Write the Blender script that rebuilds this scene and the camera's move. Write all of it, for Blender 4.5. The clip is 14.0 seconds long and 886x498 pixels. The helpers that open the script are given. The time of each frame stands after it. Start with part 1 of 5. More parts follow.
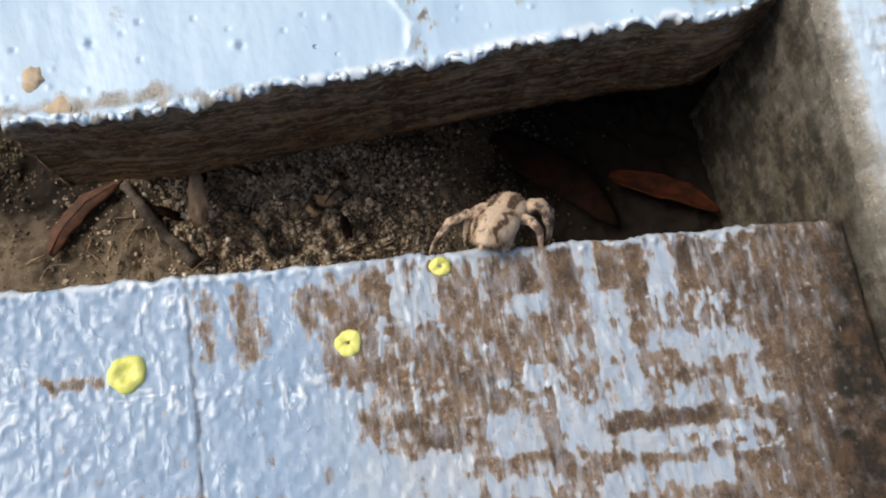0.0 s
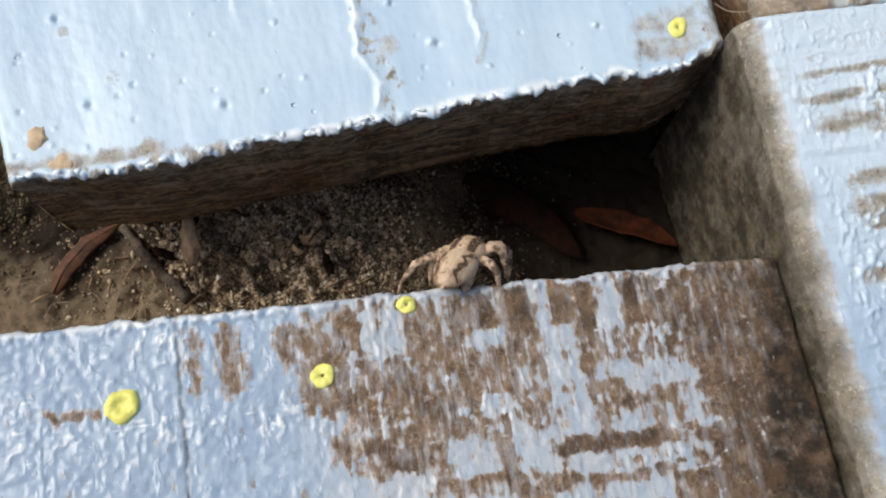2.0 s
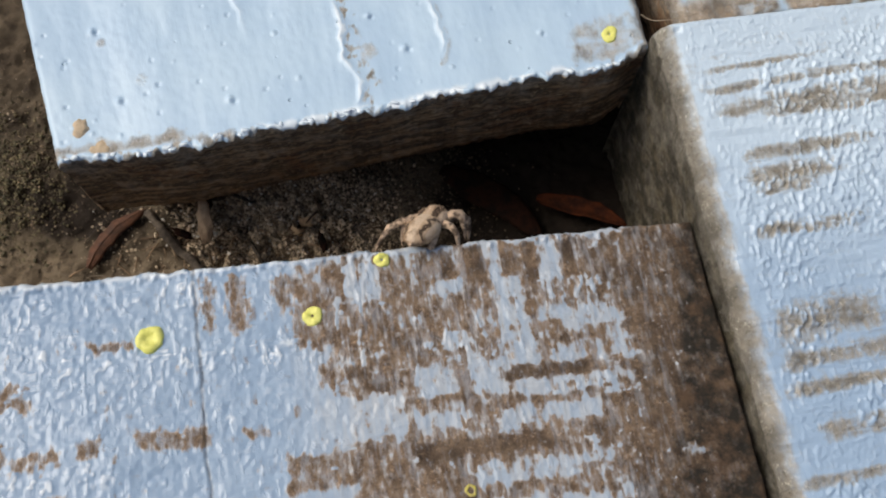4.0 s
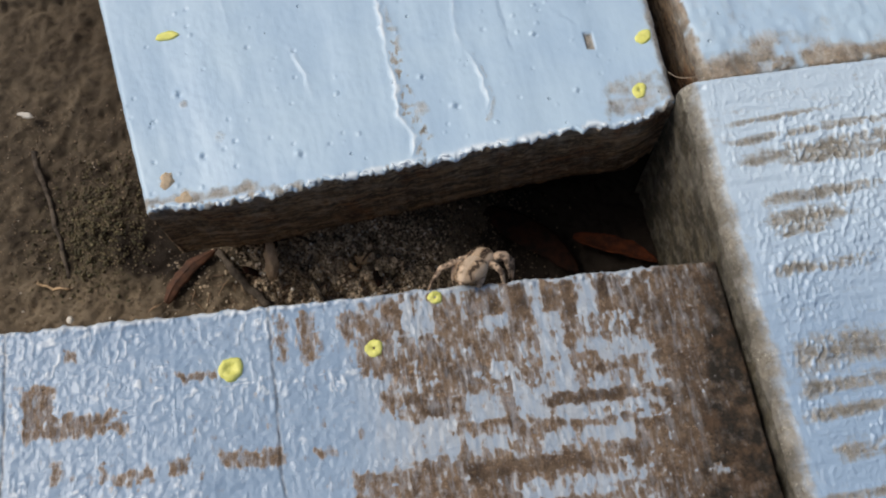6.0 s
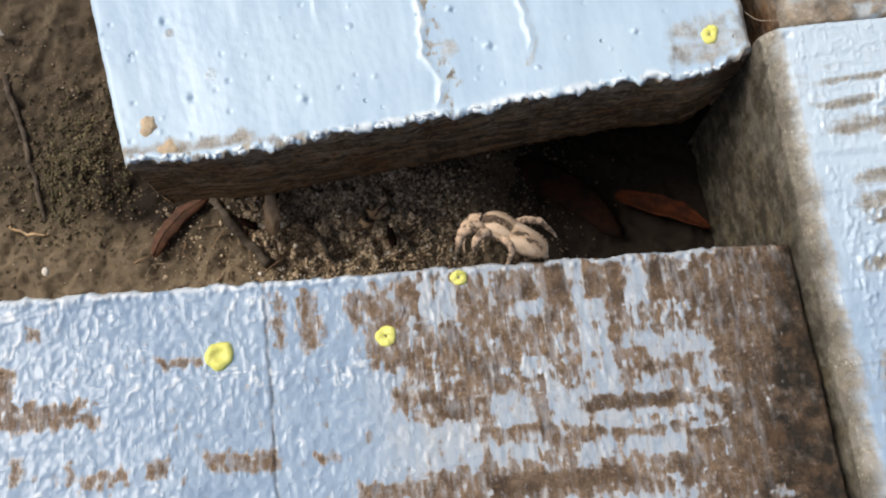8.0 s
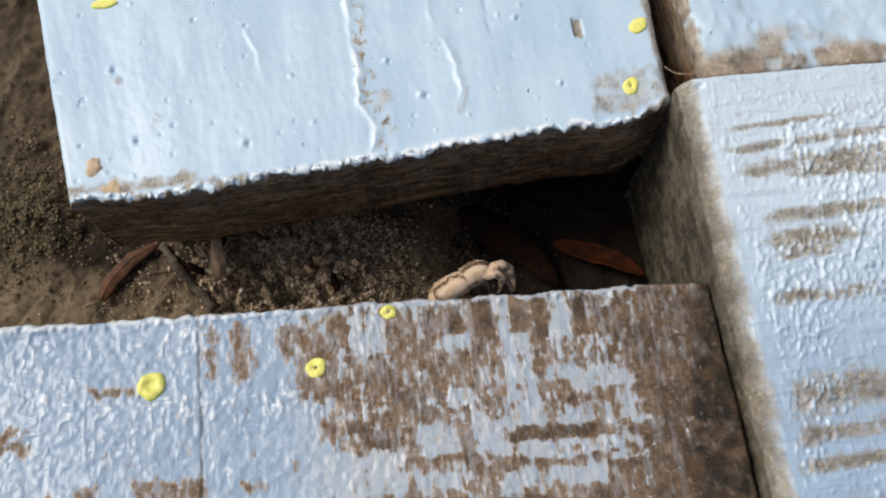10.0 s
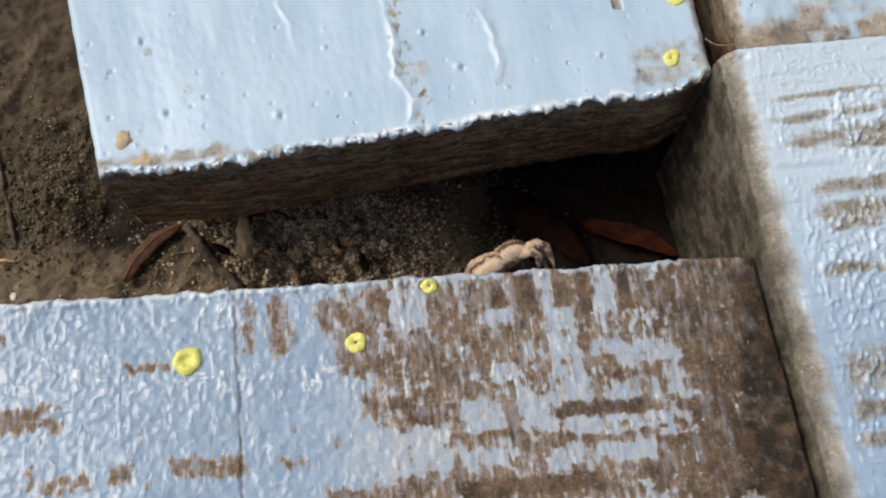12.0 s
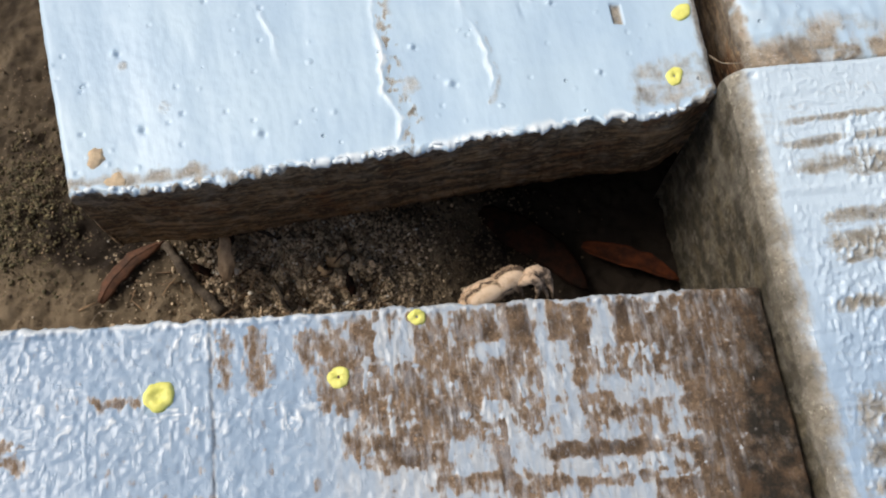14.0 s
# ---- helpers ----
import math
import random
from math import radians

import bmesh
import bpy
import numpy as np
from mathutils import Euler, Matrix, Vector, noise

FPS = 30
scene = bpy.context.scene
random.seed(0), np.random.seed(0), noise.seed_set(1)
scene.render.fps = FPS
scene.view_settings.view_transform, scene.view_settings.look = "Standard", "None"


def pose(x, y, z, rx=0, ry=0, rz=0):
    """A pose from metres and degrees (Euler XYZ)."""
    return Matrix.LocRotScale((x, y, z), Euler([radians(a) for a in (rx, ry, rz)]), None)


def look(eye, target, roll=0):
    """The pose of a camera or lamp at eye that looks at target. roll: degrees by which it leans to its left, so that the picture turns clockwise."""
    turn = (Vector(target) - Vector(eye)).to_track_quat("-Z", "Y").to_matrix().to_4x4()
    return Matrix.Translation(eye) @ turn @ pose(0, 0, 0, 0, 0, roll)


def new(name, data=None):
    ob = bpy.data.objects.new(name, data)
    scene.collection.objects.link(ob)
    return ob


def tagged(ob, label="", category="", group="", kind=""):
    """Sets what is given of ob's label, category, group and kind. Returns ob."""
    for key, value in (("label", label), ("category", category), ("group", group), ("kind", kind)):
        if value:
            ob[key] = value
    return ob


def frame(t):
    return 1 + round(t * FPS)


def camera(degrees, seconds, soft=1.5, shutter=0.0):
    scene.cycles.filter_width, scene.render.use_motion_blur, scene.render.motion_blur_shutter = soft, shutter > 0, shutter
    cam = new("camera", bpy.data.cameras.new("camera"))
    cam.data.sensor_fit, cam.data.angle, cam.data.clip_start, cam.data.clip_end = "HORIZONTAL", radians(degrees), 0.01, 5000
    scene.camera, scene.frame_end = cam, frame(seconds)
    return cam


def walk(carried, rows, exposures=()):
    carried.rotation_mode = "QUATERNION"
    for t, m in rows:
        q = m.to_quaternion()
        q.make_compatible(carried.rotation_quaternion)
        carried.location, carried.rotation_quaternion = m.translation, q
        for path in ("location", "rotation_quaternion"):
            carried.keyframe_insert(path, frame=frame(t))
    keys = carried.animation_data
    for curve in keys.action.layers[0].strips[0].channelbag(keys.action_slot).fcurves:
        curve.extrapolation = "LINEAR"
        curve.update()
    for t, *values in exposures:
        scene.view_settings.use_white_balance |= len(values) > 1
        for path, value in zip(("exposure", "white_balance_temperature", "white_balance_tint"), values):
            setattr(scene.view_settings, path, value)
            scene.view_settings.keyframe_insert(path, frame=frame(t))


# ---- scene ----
# ---------------------------------------------------------------- camera
cam = camera(52.8, 14.0, soft=2.0)
PATH = [
    (0.0, -0.0017, -0.0302, 0.1057, 15.41, -2.54, 0.62),
    (0.5, 0.0032, -0.0331, 0.1133, 15.51, -2.44, 0.50),
    (1.0, 0.0027, -0.0328, 0.1186, 15.97, -2.32, 0.34),
    (1.5, 0.0013, -0.0333, 0.1178, 16.48, -2.18, 0.26),
    (2.0, 0.0031, -0.0305, 0.1174, 16.68, -2.07, 0.14),
    (2.5, 0.0053, -0.0384, 0.1247, 16.96, -1.96, 0.07),
    (3.0, 0.0090, -0.0393, 0.1283, 17.47, -1.96, -0.14),
    (3.2, 0.0084, -0.0403, 0.1289, 17.59, -2.07, -0.24),
    (5.3, 0.0122, -0.0592, 0.1569, 20.43, 0.83, 0.57),
    (5.5, 0.0107, -0.0576, 0.1556, 20.38, 0.85, 0.50),
    (6.0, 0.0072, -0.0513, 0.1562, 20.23, 1.08, 0.51),
    (6.2, 0.0092, -0.0309, 0.1656, 16.93, 2.21, 1.04),
    (6.3, 0.0100, -0.0232, 0.1588, 18.48, 1.79, 0.88),
    (6.5, 0.0063, -0.0206, 0.1503, 18.04, 1.54, 0.75),
    (6.7, 0.0058, -0.0138, 0.1432, 15.73, 2.06, 1.30),
    (7.0, 0.0046, -0.0208, 0.1358, 15.07, 1.49, 1.37),
    (7.5, 0.0041, -0.0307, 0.1349, 14.16, 1.52, 2.26),
    (7.7, 0.0041, -0.0315, 0.1355, 13.91, 1.42, 2.44),
    (9.8, 0.0110, -0.0426, 0.1386, 18.80, 0.22, 2.76),
    (10.0, 0.0132, -0.0408, 0.1394, 19.30, 0.16, 2.54),
    (10.5, 0.0103, -0.0400, 0.1361, 19.78, -0.09, 2.08),
    (11.0, 0.0079, -0.0430, 0.1362, 19.78, -0.21, 2.09),
    (11.5, 0.0051, -0.0456, 0.1352, 19.66, -0.23, 2.18),
    (12.0, 0.0055, -0.0448, 0.1344, 19.61, -0.30, 2.30),
    (12.5, 0.0059, -0.0446, 0.1341, 19.52, -0.30, 2.39),
    (13.0, 0.0032, -0.0456, 0.1309, 19.35, -0.40, 2.44),
    (13.5, 0.0045, -0.0441, 0.1311, 19.48, -0.51, 2.60),
    (14.0, 0.0064, -0.0382, 0.1285, 19.66, -0.65, 2.66),
]
EXPOSURES = [
    (0.0, 0.32, 6750, 10), (0.5, 0.24, 6870, 10), (1.5, 0.30, 6930, 10), (3.0, 0.22, 6930, 10), (3.2, 0.2, 6930, 10), (5.3, -0.1, 6810, 10), (6.0, -0.12, 6750, 10), (6.3, -0.10, 6600, 10),
    (6.5, -0.10, 6600, 10), (6.7, -0.10, 6650, 10), (7.0, 0.18, 6750, 10), (7.5, 0.33, 6870, 10), (7.7, 0.33, 6930, 10), (9.8, 0.2, 7000, 10), (10.5, 0.15, 7000, 10), (12.0, 0.12, 7000, 10), (13.0, 0.15, 7060, 10), (14.0, 0.28, 7060, 10),
]
walk(cam, [(t, pose(x, y, z, rx, ry, rz)) for t, x, y, z, rx, ry, rz in PATH], EXPOSURES)

# ---------------------------------------------------------------- light: overcast sky, soft light from behind and to one side
world = bpy.data.worlds.new("overcast_sky")
scene.world = world
world.use_nodes = True
wn = world.node_tree.nodes
sky = wn.new("ShaderNodeTexSky")
sky.sky_type = "NISHITA"
sky.sun_disc = False
sky.sun_elevation = radians(53)
sky.sun_rotation = radians(-75)
sky.air_density, sky.dust_density = 1.0, 4.0
world.node_tree.links.new(sky.outputs[0], wn["Background"].inputs[0])
wn["Background"].inputs[1].default_value = 0.10
sun_data = bpy.data.lights.new("sun", "SUN")
sun_data.energy, sun_data.angle, sun_data.color = 2.1, radians(26), (1.0, 0.96, 0.90)
sun = new("sun", sun_data)
sun.matrix_basis = look((-0.62, 0.16, 0.85), (0, 0, 0))


# ---------------------------------------------------------------- noise and node helpers
def vnoise(x, y, seed=0):
    """Smooth value noise in 0..1 over arrays."""
    xi, yi = np.floor(x).astype(np.int64), np.floor(y).astype(np.int64)
    fx, fy = x - xi, y - yi
    fx, fy = fx * fx * (3 - 2 * fx), fy * fy * (3 - 2 * fy)

    def h(a, b):
        n = (a * 374761393 + b * 668265263 + seed * 974634541) & 0x7FFFFFFF
        n = ((n ^ (n >> 13)) * 1274126177) & 0x7FFFFFFF
        return ((n ^ (n >> 16)) & 0xFFFF) / 65535.0

    a, b, c, d = h(xi, yi), h(xi + 1, yi), h(xi, yi + 1), h(xi + 1, yi + 1)
    return (a * (1 - fx) + b * fx) * (1 - fy) + (c * (1 - fx) + d * fx) * fy


def fbm(x, y, seed=0, octaves=4):
    total, amp, norm = 0.0, 1.0, 0.0
    for k in range(octaves):
        total = total + amp * vnoise(x * 2 ** k, y * 2 ** k, seed + 17 * k)
        norm += amp
        amp *= 0.5
    return total / norm


def sstep(a, b, x):
    t = np.clip((x - a) / (b - a), 0, 1)
    return t * t * (3 - 2 * t)


class Nodes:
    """Short hand for a node material."""

    def __init__(self, name, rough=0.8):
        self.mat = bpy.data.materials.new(name)
        self.mat.use_nodes = True
        self.nt = self.mat.node_tree
        self.bsdf = self.nt.nodes["Principled BSDF"]
        self.bsdf.inputs["Roughness"].default_value = rough
        self.coord = self.nt.nodes.new("ShaderNodeTexCoord").outputs["Object"]

    def put(self, value, socket):
        if hasattr(value, "links"):
            self.nt.links.new(value, socket)
        else:
            socket.default_value = value

    def noise(self, scale, detail=4.0, rough=0.6, stretch=None, turn=0.0):
        n = self.nt.nodes.new("ShaderNodeTexNoise")
        n.inputs["Scale"].default_value, n.inputs["Detail"].default_value = scale, detail
        n.inputs["Roughness"].default_value = rough
        if stretch:
            m = self.nt.nodes.new("ShaderNodeMapping")
            m.inputs["Scale"].default_value = stretch
            m.inputs["Rotation"].default_value = (0, 0, turn)
            self.nt.links.new(self.coord, m.inputs["Vector"])
            self.nt.links.new(m.outputs[0], n.inputs["Vector"])
        else:
            self.nt.links.new(self.coord, n.inputs["Vector"])
        return n.outputs["Fac"]

    def flat_noise(self, scale, detail, rough):
        """Noise in the block's own plane; scale: features a millimetre along and across it."""
        c = self.nt.nodes.new("ShaderNodeCombineXYZ")
        for name, k, socket in (("pa", scale[0], 0), ("pb", scale[1], 1)):
            self.nt.links.new(self.math("MULTIPLY", self.attr(name), k), c.inputs[socket])
        n = self.nt.nodes.new("ShaderNodeTexNoise")
        n.inputs["Scale"].default_value, n.inputs["Detail"].default_value, n.inputs["Roughness"].default_value = 1.0, detail, rough
        self.nt.links.new(c.outputs[0], n.inputs["Vector"])
        return n.outputs["Fac"]

    def cells(self, scale):
        n = self.nt.nodes.new("ShaderNodeTexVoronoi")
        n.inputs["Scale"].default_value = scale
        self.nt.links.new(self.coord, n.inputs["Vector"])
        return n.outputs["Distance"]

    def attr(self, name):
        n = self.nt.nodes.new("ShaderNodeAttribute")
        n.attribute_name = name
        return n.outputs["Fac"]

    def chance(self):
        return self.nt.nodes.new("ShaderNodeNewGeometry").outputs["Random Per Island"]

    def ramp(self, fac, a, b, lo=0.0, hi=1.0):
        n = self.nt.nodes.new("ShaderNodeMapRange")
        n.interpolation_type = "SMOOTHSTEP"
        for k, v in zip(("From Min", "From Max", "To Min", "To Max"), (a, b, lo, hi)):
            n.inputs[k].default_value = v
        self.put(fac, n.inputs["Value"])
        return n.outputs["Result"]

    def math(self, op, a, b=0.0):
        n = self.nt.nodes.new("ShaderNodeMath")
        n.operation = op
        self.put(a, n.inputs[0])
        self.put(b, n.inputs[1])
        return n.outputs[0]

    def mix(self, fac, a, b):
        n = self.nt.nodes.new("ShaderNodeMix")
        n.data_type = "RGBA"
        self.put(fac, n.inputs[0])
        for v, s in ((a, n.inputs[6]), (b, n.inputs[7])):
            self.put((*v, 1.0) if isinstance(v, tuple) else v, s)
        return n.outputs[2]

    def bump(self, height, distance, strength=1.0, below=None):
        n = self.nt.nodes.new("ShaderNodeBump")
        n.inputs["Strength"].default_value, n.inputs["Distance"].default_value = strength, distance
        self.put(height, n.inputs["Height"])
        if below is not None:
            self.nt.links.new(below, n.inputs["Normal"])
        return n.outputs[0]

    def done(self, color, rough=None, normal=None, spec=None):
        self.put((*color, 1.0) if isinstance(color, tuple) else color, self.bsdf.inputs["Base Color"])
        if rough is not None:
            self.put(rough, self.bsdf.inputs["Roughness"])
        if normal is not None:
            self.put(normal, self.bsdf.inputs["Normal"])
        if spec is not None:
            self.bsdf.inputs["Specular IOR Level"].default_value = spec
        return self.mat


# ---------------------------------------------------------------- materials
WHITISH = (0.72, 0.78, 0.82)


def painted(name, paint_a, paint_b, bare_a, bare_b, gloss=0.38, fine=0.22, streak=0.4, thin=0.2, pits=0.0, soft=0.12, ridge=0.0, bits=0.0, layered=True, ways=(1.25, 0.7, 0.75), mud=((0.040, 0.026, 0.017), (0.125, 0.074, 0.040)), rim=0.0, shade_span=None):
    """Old oil paint over concrete: 'wear' bares the concrete (below zero: whitened, as thick paint and as painted
    highlights), 'dirt' stains and darkens it; brush marks run along and across the block.
    """
    m = Nodes(name)
    tall = m.flat_noise((0.85, 0.17), 3, 0.55)
    wide = m.flat_noise((0.09, 0.75), 4, 0.6)
    short = m.flat_noise((1.1, 0.42), 3, 0.55)
    w = m.attr("wear")
    for n, k in ((tall, ways[0] * streak), (wide, ways[1] * streak), (short, ways[2] * streak), (m.noise(1100, 3, 0.6), 0.22)):
        w = m.math("ADD", w, m.math("MULTIPLY", m.math("SUBTRACT", n, 0.5), k))
    bare = m.ramp(w, 0.5 - soft, 0.5 + soft)
    tone = m.ramp(m.noise(45, 4), 0.35, 0.65)
    # the light's falloff along the block, put into the paint as a darker tone
    if shade_span:
        tone = m.ramp(m.math("ADD", m.attr("pb"), m.math("MULTIPLY", m.noise(60, 4), 24.0)), shade_span[0] + 12, shade_span[1] + 12)
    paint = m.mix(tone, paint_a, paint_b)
    # whitened paint: thick runs and lips, plus highlights painted on ridges and knobs
    thick = m.ramp(m.attr("wear"), -0.05, -0.8)
    if ridge:
        ridges = m.math("MAXIMUM", m.ramp(m.flat_noise((0.60, 0.26), 2, 0.5), 0.58, 0.74), m.ramp(m.flat_noise((0.45, 0.5), 3, 0.6), 0.58, 0.74))
        thick = m.math("MAXIMUM", thick, m.math("MULTIPLY", ridges, ridge))
    paint = m.mix(m.math("MULTIPLY", thick, 0.75), paint, WHITISH)
    film = m.math("MULTIPLY", m.ramp(w, 0.12, 0.50), thin * 2.2)
    film = m.math("MULTIPLY", film, m.ramp(short, 0.35, 0.65, 0.35, 1.0))
    stone = m.mix(m.ramp(m.noise(260, 5, 0.7), 0.35, 0.66), bare_a, bare_b)
    stone = m.mix(m.ramp(m.noise(1200, 4, 0.75), 0.54, 0.66, 0.0, 0.8), stone, tuple(min(0.6, 2.0 * c) for c in bare_b))
    stone = m.mix(m.ramp(m.noise(1100, 4, 0.75), 0.54, 0.72, 0.0, 0.7), stone, tuple(0.3 * c for c in bare_a))
    stone = m.mix(m.ramp(m.noise(150, 5, 0.7), 0.46, 0.64, 0.0, 0.6), stone, tuple(0.4 * c for c in bare_a))
    if rim:
        fringe = m.math("MULTIPLY", m.ramp(w, 0.22, 0.36), m.ramp(m.flat_noise((0.5, 0.35), 3, 0.6), 0.40, 0.58, 0.25 * rim, rim))
        paint = m.mix(m.math("MULTIPLY", m.ramp(m.flat_noise((0.9, 0.14), 3, 0.6), 0.42, 0.60, 0.55, 1.0), m.ramp(m.attr("pa"), -75.0, -58.0, 0.06, 0.85)), paint, (0.44, 0.475, 0.505))
        paint = m.mix(fringe, paint, (0.60, 0.62, 0.62))
    if bits:
        left = m.math("MULTIPLY", m.ramp(m.flat_noise((0.75, 0.15), 4, 0.6), 0.47, 0.64), m.ramp(w, 0.65, 1.3, bits, 0.0))
        flecks = m.math("MULTIPLY", m.ramp(m.flat_noise((1.2, 0.9), 3, 0.65), 0.58, 0.68), m.ramp(w, 1.15, 1.7, 0.8 * bits, 0.0))
        stone = m.mix(m.math("MAXIMUM", left, flecks), stone, tuple(0.45 * c + 0.3 * d + 0.19 for c, d in zip(paint_a, bare_b)))
    col = m.mix(bare, m.mix(film, paint, bare_b), stone)
    layers = m.noise(620, 6, 0.75, (0.22, 0.22, 1.0))
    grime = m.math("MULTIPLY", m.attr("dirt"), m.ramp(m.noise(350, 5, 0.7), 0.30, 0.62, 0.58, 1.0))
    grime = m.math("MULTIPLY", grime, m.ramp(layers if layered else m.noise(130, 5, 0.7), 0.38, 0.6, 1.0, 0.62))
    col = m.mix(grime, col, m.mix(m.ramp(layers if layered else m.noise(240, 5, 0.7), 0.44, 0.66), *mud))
    if layered:
        caked = m.ramp(m.attr("dirt"), 0.35, 0.8)
        rusty = m.math("MULTIPLY", caked, m.ramp(m.noise(75, 4, 0.65), 0.52, 0.66, 0.0, 0.75))
        col = m.mix(rusty, col, m.mix(m.ramp(layers, 0.42, 0.6), (0.075, 0.032, 0.014), (0.30, 0.125, 0.045)))
        flecks = m.math("MULTIPLY", caked, m.ramp(m.noise(1300, 3, 0.7, (0.55, 0.55, 1.0)), 0.56, 0.66, 0.0, 0.9))
        col = m.mix(flecks, col, (0.50, 0.37, 0.23))
    rough = m.ramp(bare, 0.0, 1.0, gloss, 0.95)
    b1 = m.bump(bare, -0.00010, 0.8)
    coat = m.ramp(bare, 0.0, 1.0, 1.0, 0.45)
    b2 = m.bump(m.math("MULTIPLY", m.math("ADD", short, m.math("MULTIPLY", tall, 0.6)), coat), 0.0005, fine, b1)
    b3 = m.bump(m.noise(2600, 3, 0.6), 0.00015, 0.5 * fine, b2)
    b3 = m.bump(m.math("MULTIPLY", m.noise(850, 5, 0.75), bare), 0.0007, 0.7, b3)
    if ridge:
        b3 = m.bump(m.math("MULTIPLY", ridges, coat), 0.00016, 0.5, b3)
    if layered:
        b3 = m.bump(m.math("MULTIPLY", layers, m.ramp(m.attr("dirt"), 0.2, 0.7)), 0.0006, 0.8, b3)
        rough = m.math("SUBTRACT", rough, m.math("MULTIPLY", m.ramp(m.attr("dirt"), 0.3, 0.9), 0.35))
    if pits:
        holes = m.math("MULTIPLY", m.ramp(m.cells(300), 0.04, 0.13, 1.0, 0.0), m.ramp(m.noise(120, 2), 0.54, 0.62))
        knobs = m.math("MULTIPLY", m.ramp(m.cells(190), 0.0, 0.17, 1.0, 0.0), m.ramp(m.noise(90, 2), 0.54, 0.62))
        b3 = m.bump(m.math("SUBTRACT", knobs, holes), pits, 1.0, b3)
    return m.done(col, rough, b3, 0.5)


PAINT_A, PAINT_B = (0.455, 0.605, 0.735), (0.395, 0.545, 0.695)
paint_smooth = painted("pale_blue_paint_thick", PAINT_A, PAINT_B, (0.26, 0.238, 0.20), (0.46, 0.43, 0.375), 0.40, 0.10, 0.30, 0.10, 0.00028, 0.36, 0.0, 0.3, True, (0.4, 0.4, 1.0), ((0.090, 0.055, 0.029), (0.52, 0.315, 0.155)))
paint_worn = painted("pale_blue_paint_worn", (0.275, 0.385, 0.52), (0.235, 0.345, 0.485), (0.098, 0.063, 0.039), (0.215, 0.149, 0.097), 0.36, 0.12, 0.48, 0.55, 0.0, 0.30, 0.18, 0.45, False, ways=(0.85, 0.75, 1.05), mud=((0.015, 0.012, 0.008), (0.080, 0.049, 0.028)), rim=0.55)
# its second paint tone is the dimmer light at the near end, painted in
paint_rough = painted("pale_blue_paint_rough", (0.51, 0.63, 0.735), (0.31, 0.43, 0.575), (0.195, 0.175, 0.140), (0.310, 0.285, 0.238), 0.32, 0.30, 0.28, 0.36, 0.0, 0.38, 0.20, 0.0, False, (0.15, 1.1, 0.55), ((0.034, 0.029, 0.018), (0.115, 0.096, 0.060)), shade_span=(14, 58))


def soil_material():
    m = Nodes("damp_shaded_soil", 0.95)
    col = m.mix(m.ramp(m.noise(70, 5, 0.65), 0.3, 0.7), (0.180, 0.139, 0.094), (0.305, 0.242, 0.165))
    col = m.mix(m.ramp(m.noise(500, 5, 0.75), 0.48, 0.78), col, (0.055, 0.037, 0.024))
    col = m.mix(m.ramp(m.noise(1400, 3, 0.7), 0.62, 0.75, 0.0, 0.7), col, (0.46, 0.38, 0.28))
    green = m.math("MULTIPLY", m.attr("moss"), m.ramp(m.noise(420, 4, 0.7), 0.44, 0.70, 0.0, 0.8))
    col = m.mix(green, col, (0.085, 0.080, 0.032))
    # the dark attribute puts shade into the soil's colour
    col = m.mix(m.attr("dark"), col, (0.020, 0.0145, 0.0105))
    b = m.bump(m.noise(700, 6, 0.75), 0.0008, 0.8)
    return m.done(col, 0.93, b, 0.25)


def two_tone(name, a, b, scale, rough=0.85, relief=0.0002, detail=5.0, spec=0.3, stretch=None):
    m = Nodes(name, rough)
    n = m.noise(scale, detail, 0.68, stretch)
    return m.done(m.mix(m.ramp(n, 0.35, 0.65), a, b), rough, m.bump(m.noise(scale * 3, 4, 0.7), relief, 0.7), spec)


def grain_material(name, dark, mid, light):
    m = Nodes(name, 0.9)
    c = m.chance()
    col = m.mix(m.ramp(c, 0.1, 0.75), dark, mid)
    col = m.mix(m.ramp(c, 0.94, 0.97), col, light)
    col = m.mix(m.ramp(m.noise(170, 4, 0.65), 0.46, 0.62, 0.0, 0.5), col, tuple(0.45 * v for v in dark))
    return m.done(m.mix(m.ramp(m.noise(1500), 0.4, 0.7, 0.0, 0.5), col, dark), 0.7, None, 0.4)


soil = soil_material()
grains_mat = grain_material("soil_grains", (0.20, 0.155, 0.106), (0.74, 0.60, 0.425), (0.90, 0.87, 0.80))
yellow = two_tone("yellow_paint", (0.78, 0.77, 0.23), (0.68, 0.68, 0.17), 500, 0.42, 0.0001)
pale_yellow = two_tone("thin_yellow_paint", (0.56, 0.50, 0.10), (0.40, 0.33, 0.14), 900, 0.6, 0.0001)
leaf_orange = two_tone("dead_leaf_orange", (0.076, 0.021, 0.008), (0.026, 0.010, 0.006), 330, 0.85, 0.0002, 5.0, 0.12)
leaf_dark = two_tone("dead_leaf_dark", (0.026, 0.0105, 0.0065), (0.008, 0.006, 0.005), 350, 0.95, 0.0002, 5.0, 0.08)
leaf_brown = two_tone("dead_leaf_brown", (0.115, 0.050, 0.028), (0.055, 0.028, 0.018), 420, 0.75, 0.0002)
twig_mat = two_tone("twig_bark", (0.12, 0.097, 0.074), (0.040, 0.031, 0.024), 500, 0.85, 0.0002)
chip_mat = two_tone("pale_wood_chip", (0.62, 0.45, 0.27), (0.32, 0.21, 0.12), 350, 0.85, 0.0002)
stone_mat = two_tone("reddish_pebble", (0.20, 0.085, 0.05), (0.12, 0.052, 0.034), 220, 0.45, 0.0002)
